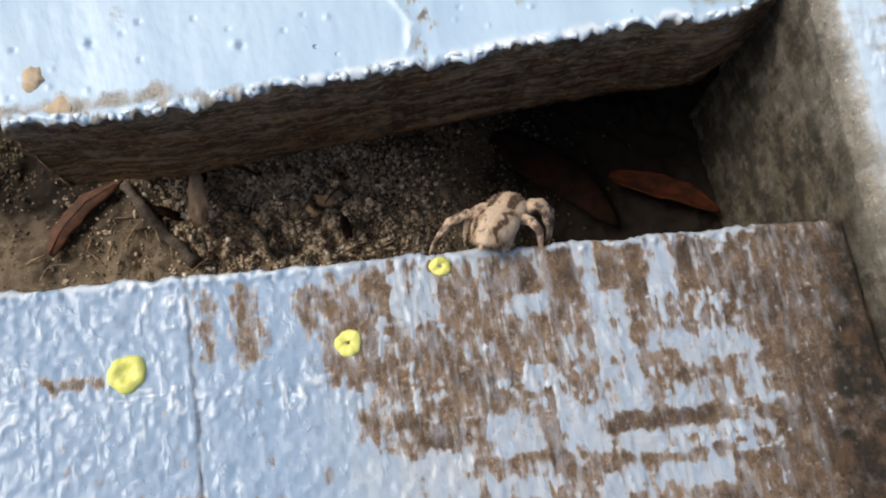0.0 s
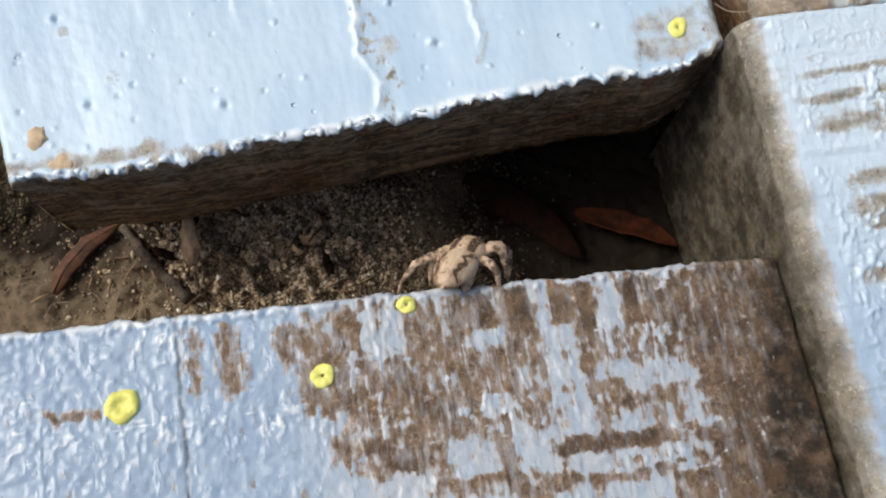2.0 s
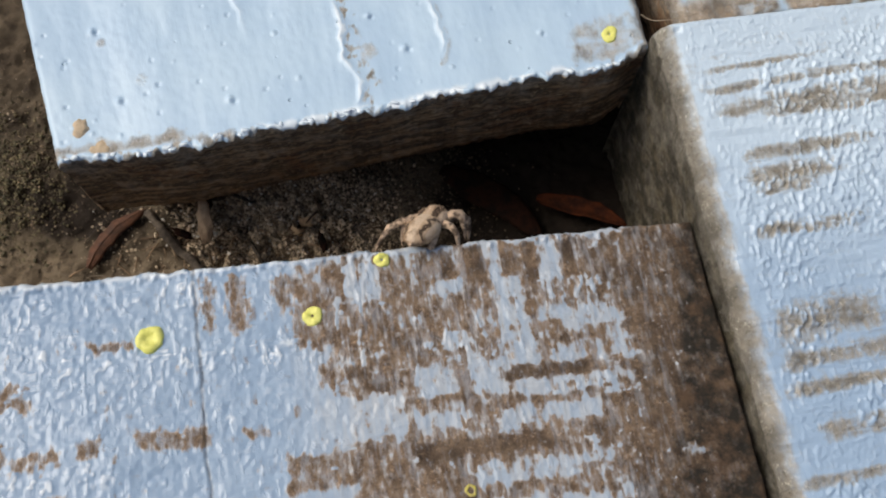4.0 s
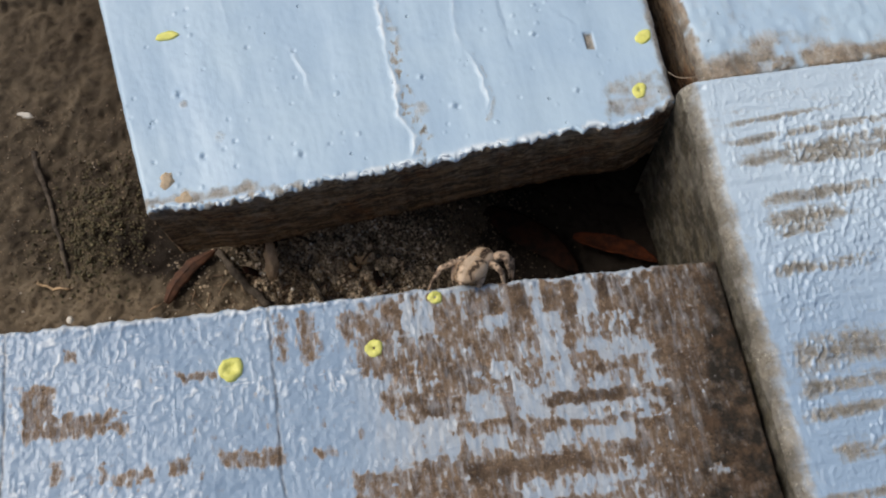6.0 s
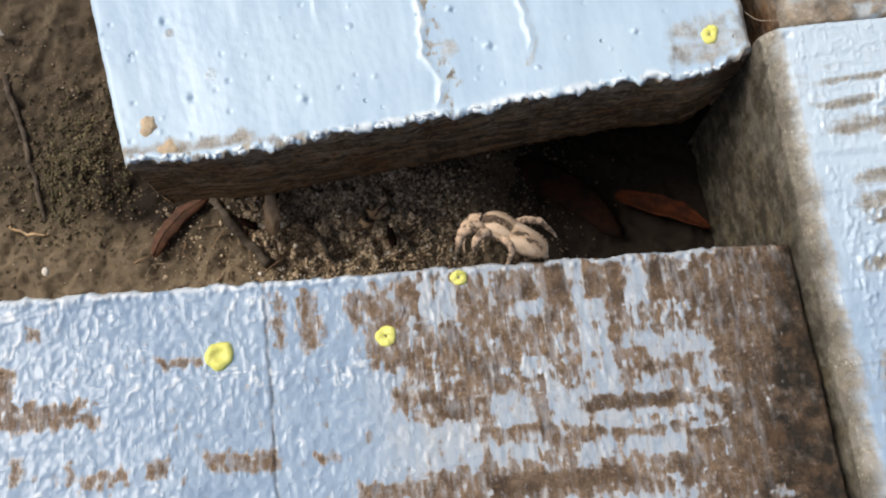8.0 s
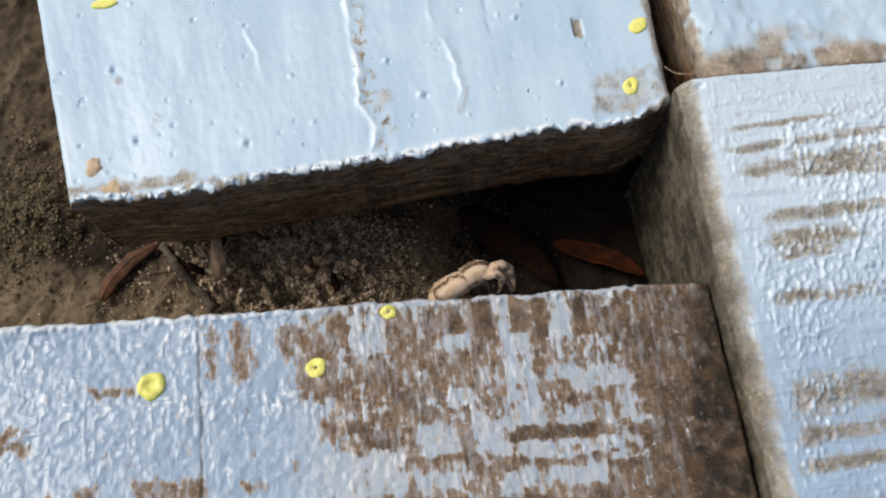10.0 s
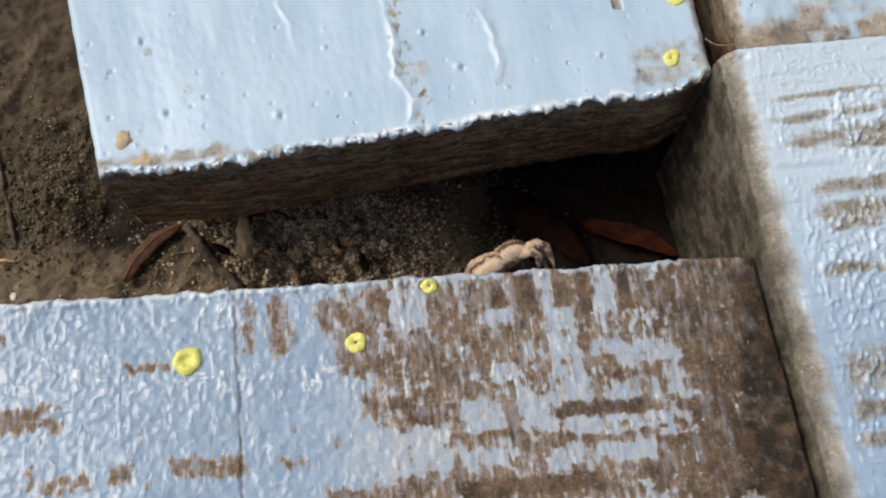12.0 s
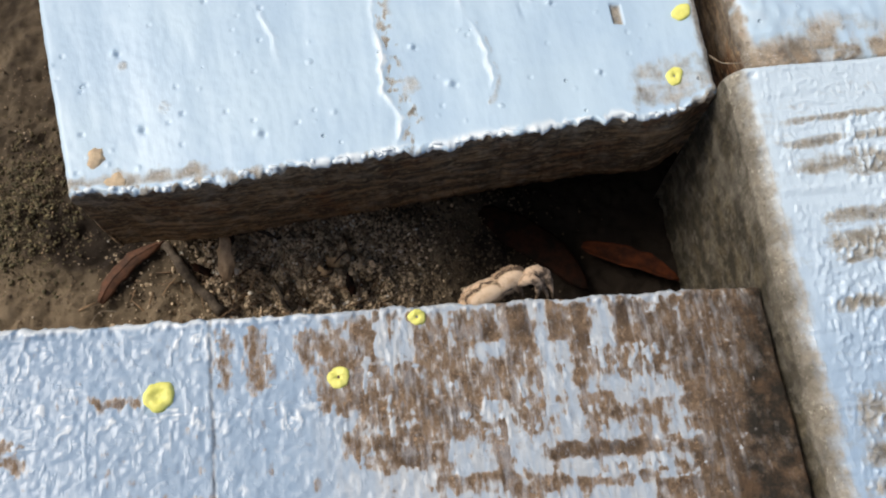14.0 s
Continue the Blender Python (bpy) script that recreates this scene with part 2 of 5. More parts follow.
pale_stone = two_tone("beige_aggregate", (0.56, 0.44, 0.30), (0.42, 0.33, 0.23), 500, 0.8, 0.0002)
hair_mat = two_tone("dry_fibre", (0.36, 0.30, 0.23), (0.20, 0.16, 0.12), 500, 0.6, 0.0001)
# darker copy of the soil grains, with the corner's shade in its colour
shaded_grains = grain_material("shaded_soil_grains", (0.050, 0.036, 0.023), (0.15, 0.110, 0.070), (0.27, 0.22, 0.155))
clod_mat = grain_material("mossy_clods", (0.060, 0.054, 0.026), (0.15, 0.12, 0.063), (0.22, 0.19, 0.10))
soil_grit = grain_material("soil_grit", (0.13, 0.094, 0.060), (0.29, 0.215, 0.14), (0.62, 0.55, 0.45))
pale_bark = two_tone("pale_bark", (0.56, 0.42, 0.28), (0.30, 0.21, 0.135), 260, 0.85, 0.0003)
litter_mat = grain_material("dry_litter", (0.10, 0.062, 0.036), (0.30, 0.20, 0.12), (0.45, 0.34, 0.22))
white_bit = two_tone("white_flake", (0.70, 0.68, 0.62), (0.55, 0.52, 0.46), 600, 0.7, 0.0001)


# ---------------------------------------------------------------- mesh helpers (lengths in millimetres until linked)
MM = 0.001


def grid_mesh(name, verts, quads, material, attrs=None, smooth=True):
    """A mesh from arrays of vertices (mm) and quads, with point attributes."""
    me = bpy.data.meshes.new(name)
    verts = np.asarray(verts, dtype=np.float32) * MM
    quads = np.asarray(quads, dtype=np.int32)
    n = len(quads)
    me.vertices.add(len(verts))
    me.vertices.foreach_set("co", verts.ravel())
    me.loops.add(4 * n)
    me.loops.foreach_set("vertex_index", quads.ravel())
    me.polygons.add(n)
    me.polygons.foreach_set("loop_start", np.arange(0, 4 * n, 4, dtype=np.int32))
    me.polygons.foreach_set("use_smooth", np.full(n, smooth))
    for key, values in (attrs or {}).items():
        me.attributes.new(key, "FLOAT", "POINT").data.foreach_set("value", np.asarray(values, dtype=np.float32))
    me.materials.append(material)
    me.update(calc_edges=True)
    me.validate()
    return me


def part(name, bm, material, parent, label=""):
    """Links a bmesh (mm) as one mesh object under parent."""
    me = bpy.data.meshes.new(name)
    for f in bm.faces:
        f.smooth = True
    bmesh.ops.scale(bm, vec=(MM, MM, MM), verts=bm.verts)
    bm.to_mesh(me)
    bm.free()
    me.materials.append(material)
    ob = new(name, me)
    ob.parent = parent
    if label:
        tagged(ob, label)
    return ob


def stops(lo, a, b, hi, fine, coarse):
    """Places from lo to hi, close together between a and b."""
    left = np.linspace(lo, a, max(2, int((a - lo) / coarse)))[:-1] if a > lo else np.array([])
    right = np.linspace(b, hi, max(2, int((hi - b) / coarse)))[1:] if hi > b else np.array([])
    return np.concatenate([left, np.linspace(a, b, int((b - a) / fine) + 1), right])


class Slab:
    """A paving block: a skewed quad top with rounded edges and sides of real depth."""

    def __init__(self, origin, u, v, size, skew, plane, radius, relief, fields, depth, us, vs, lean=(0, 0, 0, 0), rag=(0, 0, 0, 0)):
        # sides in the order: low u, high u, low v, high v
        self.o, self.u, self.v = np.array(origin), np.array(u), np.array(v)
        self.size, self.skew, self.plane, self.radius, self.relief = size, skew, plane, radius, relief
        self.fields, self.depth, self.us, self.vs, self.lean, self.rag = fields, depth, us, vs, lean, rag

    def place(self, a, b):
        """World x, y (mm) of local a, b; skew widens low and high a with b."""
        w0, w1 = self.size[0], self.size[1]
        f = (a - w0) / (w1 - w0)
        b = b - self.bow(a) * np.exp(-b / 15.0)
        a = a + b * (self.skew[0] * (1 - f) + self.skew[1] * f)
        return self.o[0] + a * self.u[0] + b * self.v[0], self.o[1] + a * self.u[1] + b * self.v[1]

    def local(self, x, y):
        a, b = np.linalg.solve(np.array([[self.u[0], self.v[0]], [self.u[1], self.v[1]]]), np.array([x, y]) - self.o)
        k, w = (self.skew[1] - self.skew[0]) / (self.size[1] - self.size[0]), self.size[0]
        a, c = (a - b * self.skew[0] + b * k * w) / (1 + b * k), b
        for _ in range(6):
            b = c + self.bow(a) * np.exp(-b / 15.0)
        return a, b

    def bow(self, a):
        """How far the low-v edge swells out (mm)."""
        return 0.0 * a

    def height(self, a, b):
        a, b = np.asarray(a, float), np.asarray(b, float)
        x, y = self.place(a, b)
        z = self.plane[0] + self.plane[1] * x + self.plane[2] * y + self.relief(a, b)
        u0, u1, v0, v1 = self.size
        for d, r in ((a - u0, self.radius[0]), (u1 - a, self.radius[1]), (b - v0, self.radius[2]), (v1 - b, self.radius[3])):
            d = np.clip(d, 0, r)
            z = z - (r - np.sqrt(np.maximum(r * r - (r - d) ** 2, 0)))
        return z

    def build(self, name, material):
        A, B = np.meshgrid(self.us, self.vs, indexing="ij")
        nu, nv = A.shape
        Z = self.height(A, B)
        X, Y = self.place(A, B)
        wear, dirt = self.fields(A, B)
        u0, u1, v0, v1 = self.size
        for d, s, o, amp, seed in ((A - u0, B, -self.u, self.jag[0], 41), (u1 - A, B, self.u, self.jag[1], 42), (B - v0, A, -self.v, self.jag[2], 43), (v1 - B, A, self.v, self.jag[3], 44)):
            push = amp * ((fbm(s * 0.35, s * 0 + 0.5, seed, 5) - 0.5) + 0.55 * np.abs(fbm(s * 0.9, s * 0 + 0.5, seed + 9, 3) - 0.5)) * np.exp(-d / 1.1)
            X, Y = X + o[0] * push, Y + o[1] * push
        top = np.stack([X, Y, Z], -1).reshape(-1, 3)
        plain = np.stack([*self.place(A, B), Z], -1).reshape(-1, 3)
        idx = np.arange(nu * nv).reshape(nu, nv)
        quads = [np.stack([idx[:-1, :-1], idx[1:, :-1], idx[1:, 1:], idx[:-1, 1:]], -1).reshape(-1, 4)]
        flip = self.u[0] * self.v[1] - self.u[1] * self.v[0] < 0
        ring = np.concatenate([idx[:, 0], idx[-1, 1:], idx[-2::-1, -1], idx[0, -2:0:-1]])
        side = np.concatenate([np.full(nu, 2), np.full(nv - 1, 1), np.full(nu - 1, 3), np.full(nv - 2, 0)])
        out = np.array([-self.u, self.u, -self.v, self.v])[side]
        P, W, D, PA, PB = [top], [wear.ravel()], [dirt.ravel()], [A.ravel()], [B.ravel()]
        base = top[ring]
        s = np.cumsum(np.r_[0, np.linalg.norm(np.diff(base[:, :2], axis=0), axis=1)])
        lean, rag = np.array(self.lean)[side], np.array(self.rag)[side]
        prev, count, levels = ring, len(top), [h for h in (0.35, 0.8, 1.5, 2.4, 3.5, 5, 6.6, 8.5, 10.5, 13, 16, 19, 22.5, 26, 30, 35, 40, 46) if h < self.depth - 0.5] + [self.depth]
        for k, h in enumerate(levels):
            q = base + (plain[ring] - base) * (1 - math.exp(-h / 1.0))
            q[:, 2] = base[:, 2]
            bumps = (fbm(s * 0.45, np.full_like(s, h * 0.25), 31) - 0.5) * 0.9 + (fbm(s * 1.2, np.full_like(s, h * 0.6), 32) - 0.5) * 0.35
            push = -lean * h + bumps * min(1.0, h / 2.0) + rag * (fbm(s * 0.9, np.full_like(s, h * 0.3), 33) - 0.45) * np.exp(-h / 3.0)
            q[:, :2] += out * push[:, None]
            q[:, 2] = base[:, 2] - h * (base[:, 2] + self.depth) / self.depth
            ids = np.arange(count, count + len(ring))
            count += len(ring)
            P.append(q)
            W.append(np.clip(0.75 + 0.5 * (fbm(s * 0.3, np.full_like(s, h * 0.3), 34) - 0.3) - 0.35 * np.exp(-h / 1.2) + 0.9 * (1 - np.exp(-h / 1.5)), 0, 2.4))
            # the last two terms make the sides darker towards the bottom
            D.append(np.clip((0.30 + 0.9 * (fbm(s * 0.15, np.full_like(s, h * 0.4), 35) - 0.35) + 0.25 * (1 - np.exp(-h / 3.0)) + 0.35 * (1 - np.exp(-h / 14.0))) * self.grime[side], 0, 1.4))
            PA.append(s)
            PB.append(np.full_like(s, -h - 3.0))
            quads.append(np.stack([prev, ids, np.roll(ids, -1), np.roll(prev, -1)], -1))
            prev = ids
        middle = P[-1].mean(0)
        for f in (0.97, 0.6, 0.02):
            q = middle + (P[-1] - middle) * f if f == 0.97 else middle + (q - middle) * f
            ids = np.arange(count, count + len(ring))
            count += len(ring)
            quads.append(np.stack([prev, ids, np.roll(ids, -1), np.roll(prev, -1)], -1))
            prev = ids
            P.append(q)
            for values, v in ((W, W[-1]), (D, D[-1]), (PA, PA[-1]), (PB, PB[-1])):
                values.append(v)
        Q = np.concatenate(quads)
        # the sides run with the top's winding
        if flip:
            Q = Q[:, ::-1]
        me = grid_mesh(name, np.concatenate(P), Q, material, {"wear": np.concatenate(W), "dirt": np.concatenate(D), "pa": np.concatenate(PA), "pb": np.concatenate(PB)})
        return new(name, me)

    grime = np.array([1.0, 1.0, 1.0, 1.0])
    jag = (0.6, 0.6, 0.6, 0.6)


def box_field(A, B, a0, b0, a1, b1, soft=0.8):
    return sstep(a0 - soft, a0 + soft, A) * (1 - sstep(a1 - soft, a1 + soft, A)) * sstep(b0 - soft, b0 + soft, B) * (1 - sstep(b1 - soft, b1 + soft, B))


def near_line(X, Y, points):
    """Distance from a bent line, and the side of it (positive to the right of its run)."""
    best, side = np.full(X.shape, 1e9), np.zeros(X.shape)
    for (x0, y0), (x1, y1) in zip(points[:-1], points[1:]):
        dx, dy = x1 - x0, y1 - y0
        t = np.clip(((X - x0) * dx + (Y - y0) * dy) / (dx * dx + dy * dy), 0, 1)
        ex, ey = X - x0 - t * dx, Y - y0 - t * dy
        d = np.hypot(ex, ey)
        sgn = np.sign(dx * ey - dy * ex)
        side = np.where(d < best, -sgn, side)
        best = np.minimum(best, d)
    return best, side


def paint_spot(slab, parent, x, y, rx, ry, seed, material=yellow, hollow=0.6, local=False, thick=0.30, inner=0.0):
    """A drop of paint, with a raised uneven rim and a dimple, on a slab at world x, y (mm)."""
    a0, b0 = (x, y) if local else slab.local(x, y)
    rnd = random.Random(seed)
    ph = [rnd.uniform(0, 6.28) for _ in range(4)]
    n, rings = 40, [inner + (1 - inner) * k for k in ((0.0, 0.15, 0.3, 0.45, 0.6, 0.75, 0.88, 0.96, 1.0) if not inner else (0.0, 0.1, 0.25, 0.45, 0.65, 0.85, 0.95, 1.0))]
    bm = bmesh.new()
    rows = []
    for r in rings:
        row = []
        for k in range(n):
            w = 2 * math.pi * k / n
            edge = 1 + 0.055 * math.sin(2 * w + ph[0]) + 0.04 * math.sin(3 * w + ph[1]) + 0.034 * math.sin(5 * w + ph[2]) + 0.02 * math.sin(9 * w + ph[3])
            a, b = a0 + rx * r * edge * math.cos(w), b0 + ry * r * edge * math.sin(w)
            h = thick * (1 - r ** 6) * (min(1.0, (r - inner) * 6 + 0.1) if inner else 1.0) * (1 - hollow * math.exp(-((r - 0.1) / 0.33) ** 2)) * (1 + 0.25 * math.sin(3 * w + ph[1]) * r)
            px, py = slab.place(a, b)
            row.append(bm.verts.new((px, py, float(slab.height(a, b)) + h + (0.12 if r < 1 else -0.10))))
            if r == 0.0:
                break
        rows.append(row)
    if not inner:
        for k in range(n):
            bm.faces.new((rows[0][0], rows[1][k], rows[1][(k + 1) % n]))
        rows = rows[1:]
    for r0, r1 in zip(rows[:-1], rows[1:]):
        for k in range(n):
            bm.faces.new((r0[k], r1[k], r1[(k + 1) % n], r0[(k + 1) % n]))
    bmesh.ops.recalc_face_normals(bm, faces=bm.faces)
    return part("paint_spot", bm, material, parent, "drop of dried yellow paint" if material is yellow else "thin faded trace of yellow paint")


def paint_splash(slab, parent, points, seed, width):
    """A run of spilt paint along a bent line on a slab."""
    bm = bmesh.new()
    rnd = random.Random(seed)
    pts = []
    for (x0, y0), (x1, y1) in zip(points[:-1], points[1:]):
        pts += [(x0 + (x1 - x0) * k / 14, y0 + (y1 - y0) * k / 14) for k in range(14)]
    pts.append(points[-1])
    rows = []
    for i, (x, y) in enumerate(pts):
        x0, y0 = pts[max(0, i - 1)]
        x1, y1 = pts[min(len(pts) - 1, i + 1)]
        l = math.hypot(x1 - x0, y1 - y0)
        nx, ny = -(y1 - y0) / l, (x1 - x0) / l
        f = i / (len(pts) - 1)
        w = width * (1 - 0.75 * f ** 2) * math.sqrt(max(0.02, 1 - max(0.0, (f - 0.9) / 0.1) ** 2)) * (0.85 + 0.2 * math.sin(f * 9 + seed) + 0.12 * math.sin(f * 23 + 2 * seed) + rnd.uniform(-0.04, 0.04))
        row = []
        for k in range(13):
            e = -1 + k / 6
            px, py = x + nx * w * e, y + ny * w * e
            a, b = slab.local(px, py)
            row.append(bm.verts.new((px, py, float(slab.height(a, b)) + 0.03 + 0.30 * (1 - abs(e) ** 3) - (0.1 if abs(e) == 1 else 0))))
        rows.append(row)
    for r0, r1 in zip(rows[:-1], rows[1:]):
        for k in range(12):
            bm.faces.new((r0[k], r1[k], r1[k + 1], r0[k + 1]))
    bmesh.ops.recalc_face_normals(bm, faces=bm.faces)
    return part("paint_splash", bm, yellow, parent, "spilt bright yellow paint run")


def tube(bm, points, radii, n=8):
    """A tapered round tube along points (mm), closed at both ends."""
    rows, up = [], Vector((0.13, 0.21, 1)).normalized()
    pts = [Vector(p) for p in points]
    for i, p in enumerate(pts):
        d = (pts[min(i + 1, len(pts) - 1)] - pts[max(i - 1, 0)]).normalized()
        s = d.cross(up)
        s = s.normalized() if s.length > 0.05 else d.cross(Vector((1, 0, 0))).normalized()
        w = s.cross(d)
        rows.append([bm.verts.new(p + (s * math.cos(2 * math.pi * k / n) + w * math.sin(2 * math.pi * k / n)) * radii[i]) for k in range(n)])
    for r0, r1 in zip(rows[:-1], rows[1:]):
        for k in range(n):
            bm.faces.new((r0[k], r0[(k + 1) % n], r1[(k + 1) % n], r1[k]))
    for r in (rows[0][::-1], rows[-1]):
        bm.faces.new(r)


def lump(bm, centre, axes, seed, rough=0.15, sub=2):
    """An uneven rounded body with the given half lengths along the given axes."""
    made = bmesh.ops.create_icosphere(bm, subdivisions=sub, radius=1.0)
    off = Vector((seed * 3.7, seed * 1.3, 0))
    for v in made["verts"]:
        k = 1 + rough * noise.noise(v.co * 1.6 + off) + 0.5 * rough * noise.noise(v.co * 4 + off)
        c = v.co * k
        v.co = Vector(centre) + axes[0] * c.x + axes[1] * c.y + axes[2] * c.z
    return made["verts"]


AX = (Vector((1, 0, 0)), Vector((0, 1, 0)), Vector((0, 0, 1)))


# ---------------------------------------------------------------- the ground: one sheet of soil, trodden low between the blocks
def heap_mask(X, Y):
    """Where crumbly soil lies heaped in the gap."""
    return np.exp(-(((X + 21) / 22) ** 2 + ((Y - 16 - 0.15 * (X + 21)) / 10) ** 2) ** 2) * sstep(-47, -41, X + 0.6 * (Y - 12))


def clumps(X, Y):
    return fbm(X * 0.42, Y * 0.42, 18, 3)


def soil_height(X, Y):
    z = -41.5 + 2.6 * (fbm(X * 0.06, Y * 0.06, 3) - 0.5) + 3.0 * (fbm(X * 0.30, Y * 0.30, 4) - 0.5) + 1.8 * (fbm(X * 0.9, Y * 0.9, 5, 3) - 0.5)
    z = z + 2.0 * np.exp(-(((X + 26) / 20) ** 2 + ((Y - 15) / 7) ** 2)) + 5.0 * heap_mask(X, Y) * (sstep(0.30, 0.70, clumps(X, Y)) - 0.45)
    behind = Y - 26.2 - 0.236 * X
    under = sstep(1, 13, behind - 16 * sstep(-12, 12, X) + 5 * (fbm(X * 0.2, Y * 0.2, 9) - 0.5)) * sstep(-50, -42, X + 0.33 * behind) * (1 - sstep(44, 47, X))
    z = z * (1 - under) + (-25.5 + 1.2 * (fbm(X * 0.3, Y * 0.3, 10) - 0.5)) * under
    z = z - 4.5 * sstep(8, 30, X) * (1 - sstep(70, 90, X))
    z = z + 2.5 * np.exp(-(((X + 79) / 8) ** 2 + ((Y - 26) / 9) ** 2))
    lip = 93 + 0.17 * (X + 107) + 1.5 * (fbm(X * 0.2, X * 0, 8) - 0.5)
    z = z + 2.2 * np.exp(-((Y - lip + 1.2) / 1.4) ** 2) * (X < -50) - 9.0 * sstep(-0.5, 2.5, Y - lip) * (X < -50)
    far = sstep(160, 400, np.hypot(X, Y))
    return z * (1 - far) - 41.5 * far


def build_ground():
    far = np.array([300, 420, 700, 1500, 4000, 12000, 40000, 120000.0])
    xs = np.concatenate([-far[::-1], stops(-230, -125, 62, 230, 0.62, 8), far])
    ys = np.concatenate([-far[::-1], stops(-230, -14, 112, 230, 0.62, 8), far])
    X, Y = np.meshgrid(xs, ys, indexing="ij")
    moss = np.exp(-(((X + 79) / 9) ** 2 + ((Y - 23) / 9) ** 2)) + 0.35 * np.exp(-(((X + 92) / 8) ** 2 + ((Y - 33) / 20) ** 2))
    # shade painted under the block's front edge and in the enclosed corner
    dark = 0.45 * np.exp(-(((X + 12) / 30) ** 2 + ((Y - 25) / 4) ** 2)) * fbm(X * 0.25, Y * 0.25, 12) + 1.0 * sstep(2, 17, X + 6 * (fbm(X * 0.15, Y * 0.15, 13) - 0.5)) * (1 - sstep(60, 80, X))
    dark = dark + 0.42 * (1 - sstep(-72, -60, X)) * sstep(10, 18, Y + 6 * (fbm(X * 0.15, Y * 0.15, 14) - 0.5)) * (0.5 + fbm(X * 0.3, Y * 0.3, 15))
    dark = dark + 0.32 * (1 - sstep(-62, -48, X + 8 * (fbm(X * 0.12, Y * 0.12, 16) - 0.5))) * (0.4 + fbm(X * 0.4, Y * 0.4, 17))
    # shade painted at the smooth block's corner; darker soil round leaf and twig
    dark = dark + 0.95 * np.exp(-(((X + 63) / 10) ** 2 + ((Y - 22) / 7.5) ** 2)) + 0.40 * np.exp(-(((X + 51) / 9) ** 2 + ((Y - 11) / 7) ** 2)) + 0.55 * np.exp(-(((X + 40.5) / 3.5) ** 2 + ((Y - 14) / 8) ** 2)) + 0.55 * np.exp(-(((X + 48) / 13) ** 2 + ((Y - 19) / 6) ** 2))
    # shade painted into the hollows between the clumps
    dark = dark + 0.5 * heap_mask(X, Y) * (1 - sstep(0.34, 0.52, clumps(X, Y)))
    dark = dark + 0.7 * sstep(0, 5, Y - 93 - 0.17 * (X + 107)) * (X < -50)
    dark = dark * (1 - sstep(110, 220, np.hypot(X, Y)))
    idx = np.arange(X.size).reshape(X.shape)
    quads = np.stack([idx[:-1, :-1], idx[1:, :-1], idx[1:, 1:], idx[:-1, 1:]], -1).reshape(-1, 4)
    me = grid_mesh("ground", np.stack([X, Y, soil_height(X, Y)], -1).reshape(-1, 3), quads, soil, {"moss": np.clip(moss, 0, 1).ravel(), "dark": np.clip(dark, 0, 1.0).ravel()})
    return tagged(new("ground", me), "bare damp brown soil with crumbs, moss and painted shade", "ground", kind="structure")


build_ground()

# ---------------------------------------------------------------- block with the thick smooth paint
RUNS = [
    [(-18.2, 84.1), (-12.8, 69.5), (-9.4, 55.6), (-6.2, 42.4), (-5.2, 34.4), (-2.0, 29.9), (-2.6, 24.3)],
    [(-1.7, 80.0), (3.7, 72.1), (4.9, 61.8), (5.6, 53.2), (9.5, 47.2), (11.2, 42.5), (12.4, 37.8), (12.0, 34.4)],
    [(-32.2, 53.2), (-27.5, 49.5), (-23.7, 42.4), (-21.7, 36.6)],
    [(-45.8, 70.9), (-43.2, 61.9), (-40.6, 53.2)],
    [(8.8, 79.9), (13.4, 69.4), (15.6, 58.1), (17.7, 48.4)],
    [(-64.6, 80.3), (-62.5, 73.6), (-59.3, 67.0)],
    [(-37.1, 77.5), (-31.8, 69.6)],
    [(9.5, 57.5), (10.9, 52.6)],
    [(25.6, 60.6), (28.8, 57.5), (32.0, 54.4)],
]
RUN_HEIGHT = (0.54, 0.32, 0.24, 0.15, -0.3, 0.22, 0.22, 0.25, -0.25)
NUBS = [(-5.8, 65.0, 1.5), (5.5, 36.9, 1.0), (-1.2, 43.3, 0.7), (-24.6, 26.0, 1.0), (-43.9, 25.7, 0.9), (-32.0, 72.2, 0.9), (-50.3, 39.4, 0.9), (21.6, 53.2, 0.7), (30.0, 40.2, 0.7)]


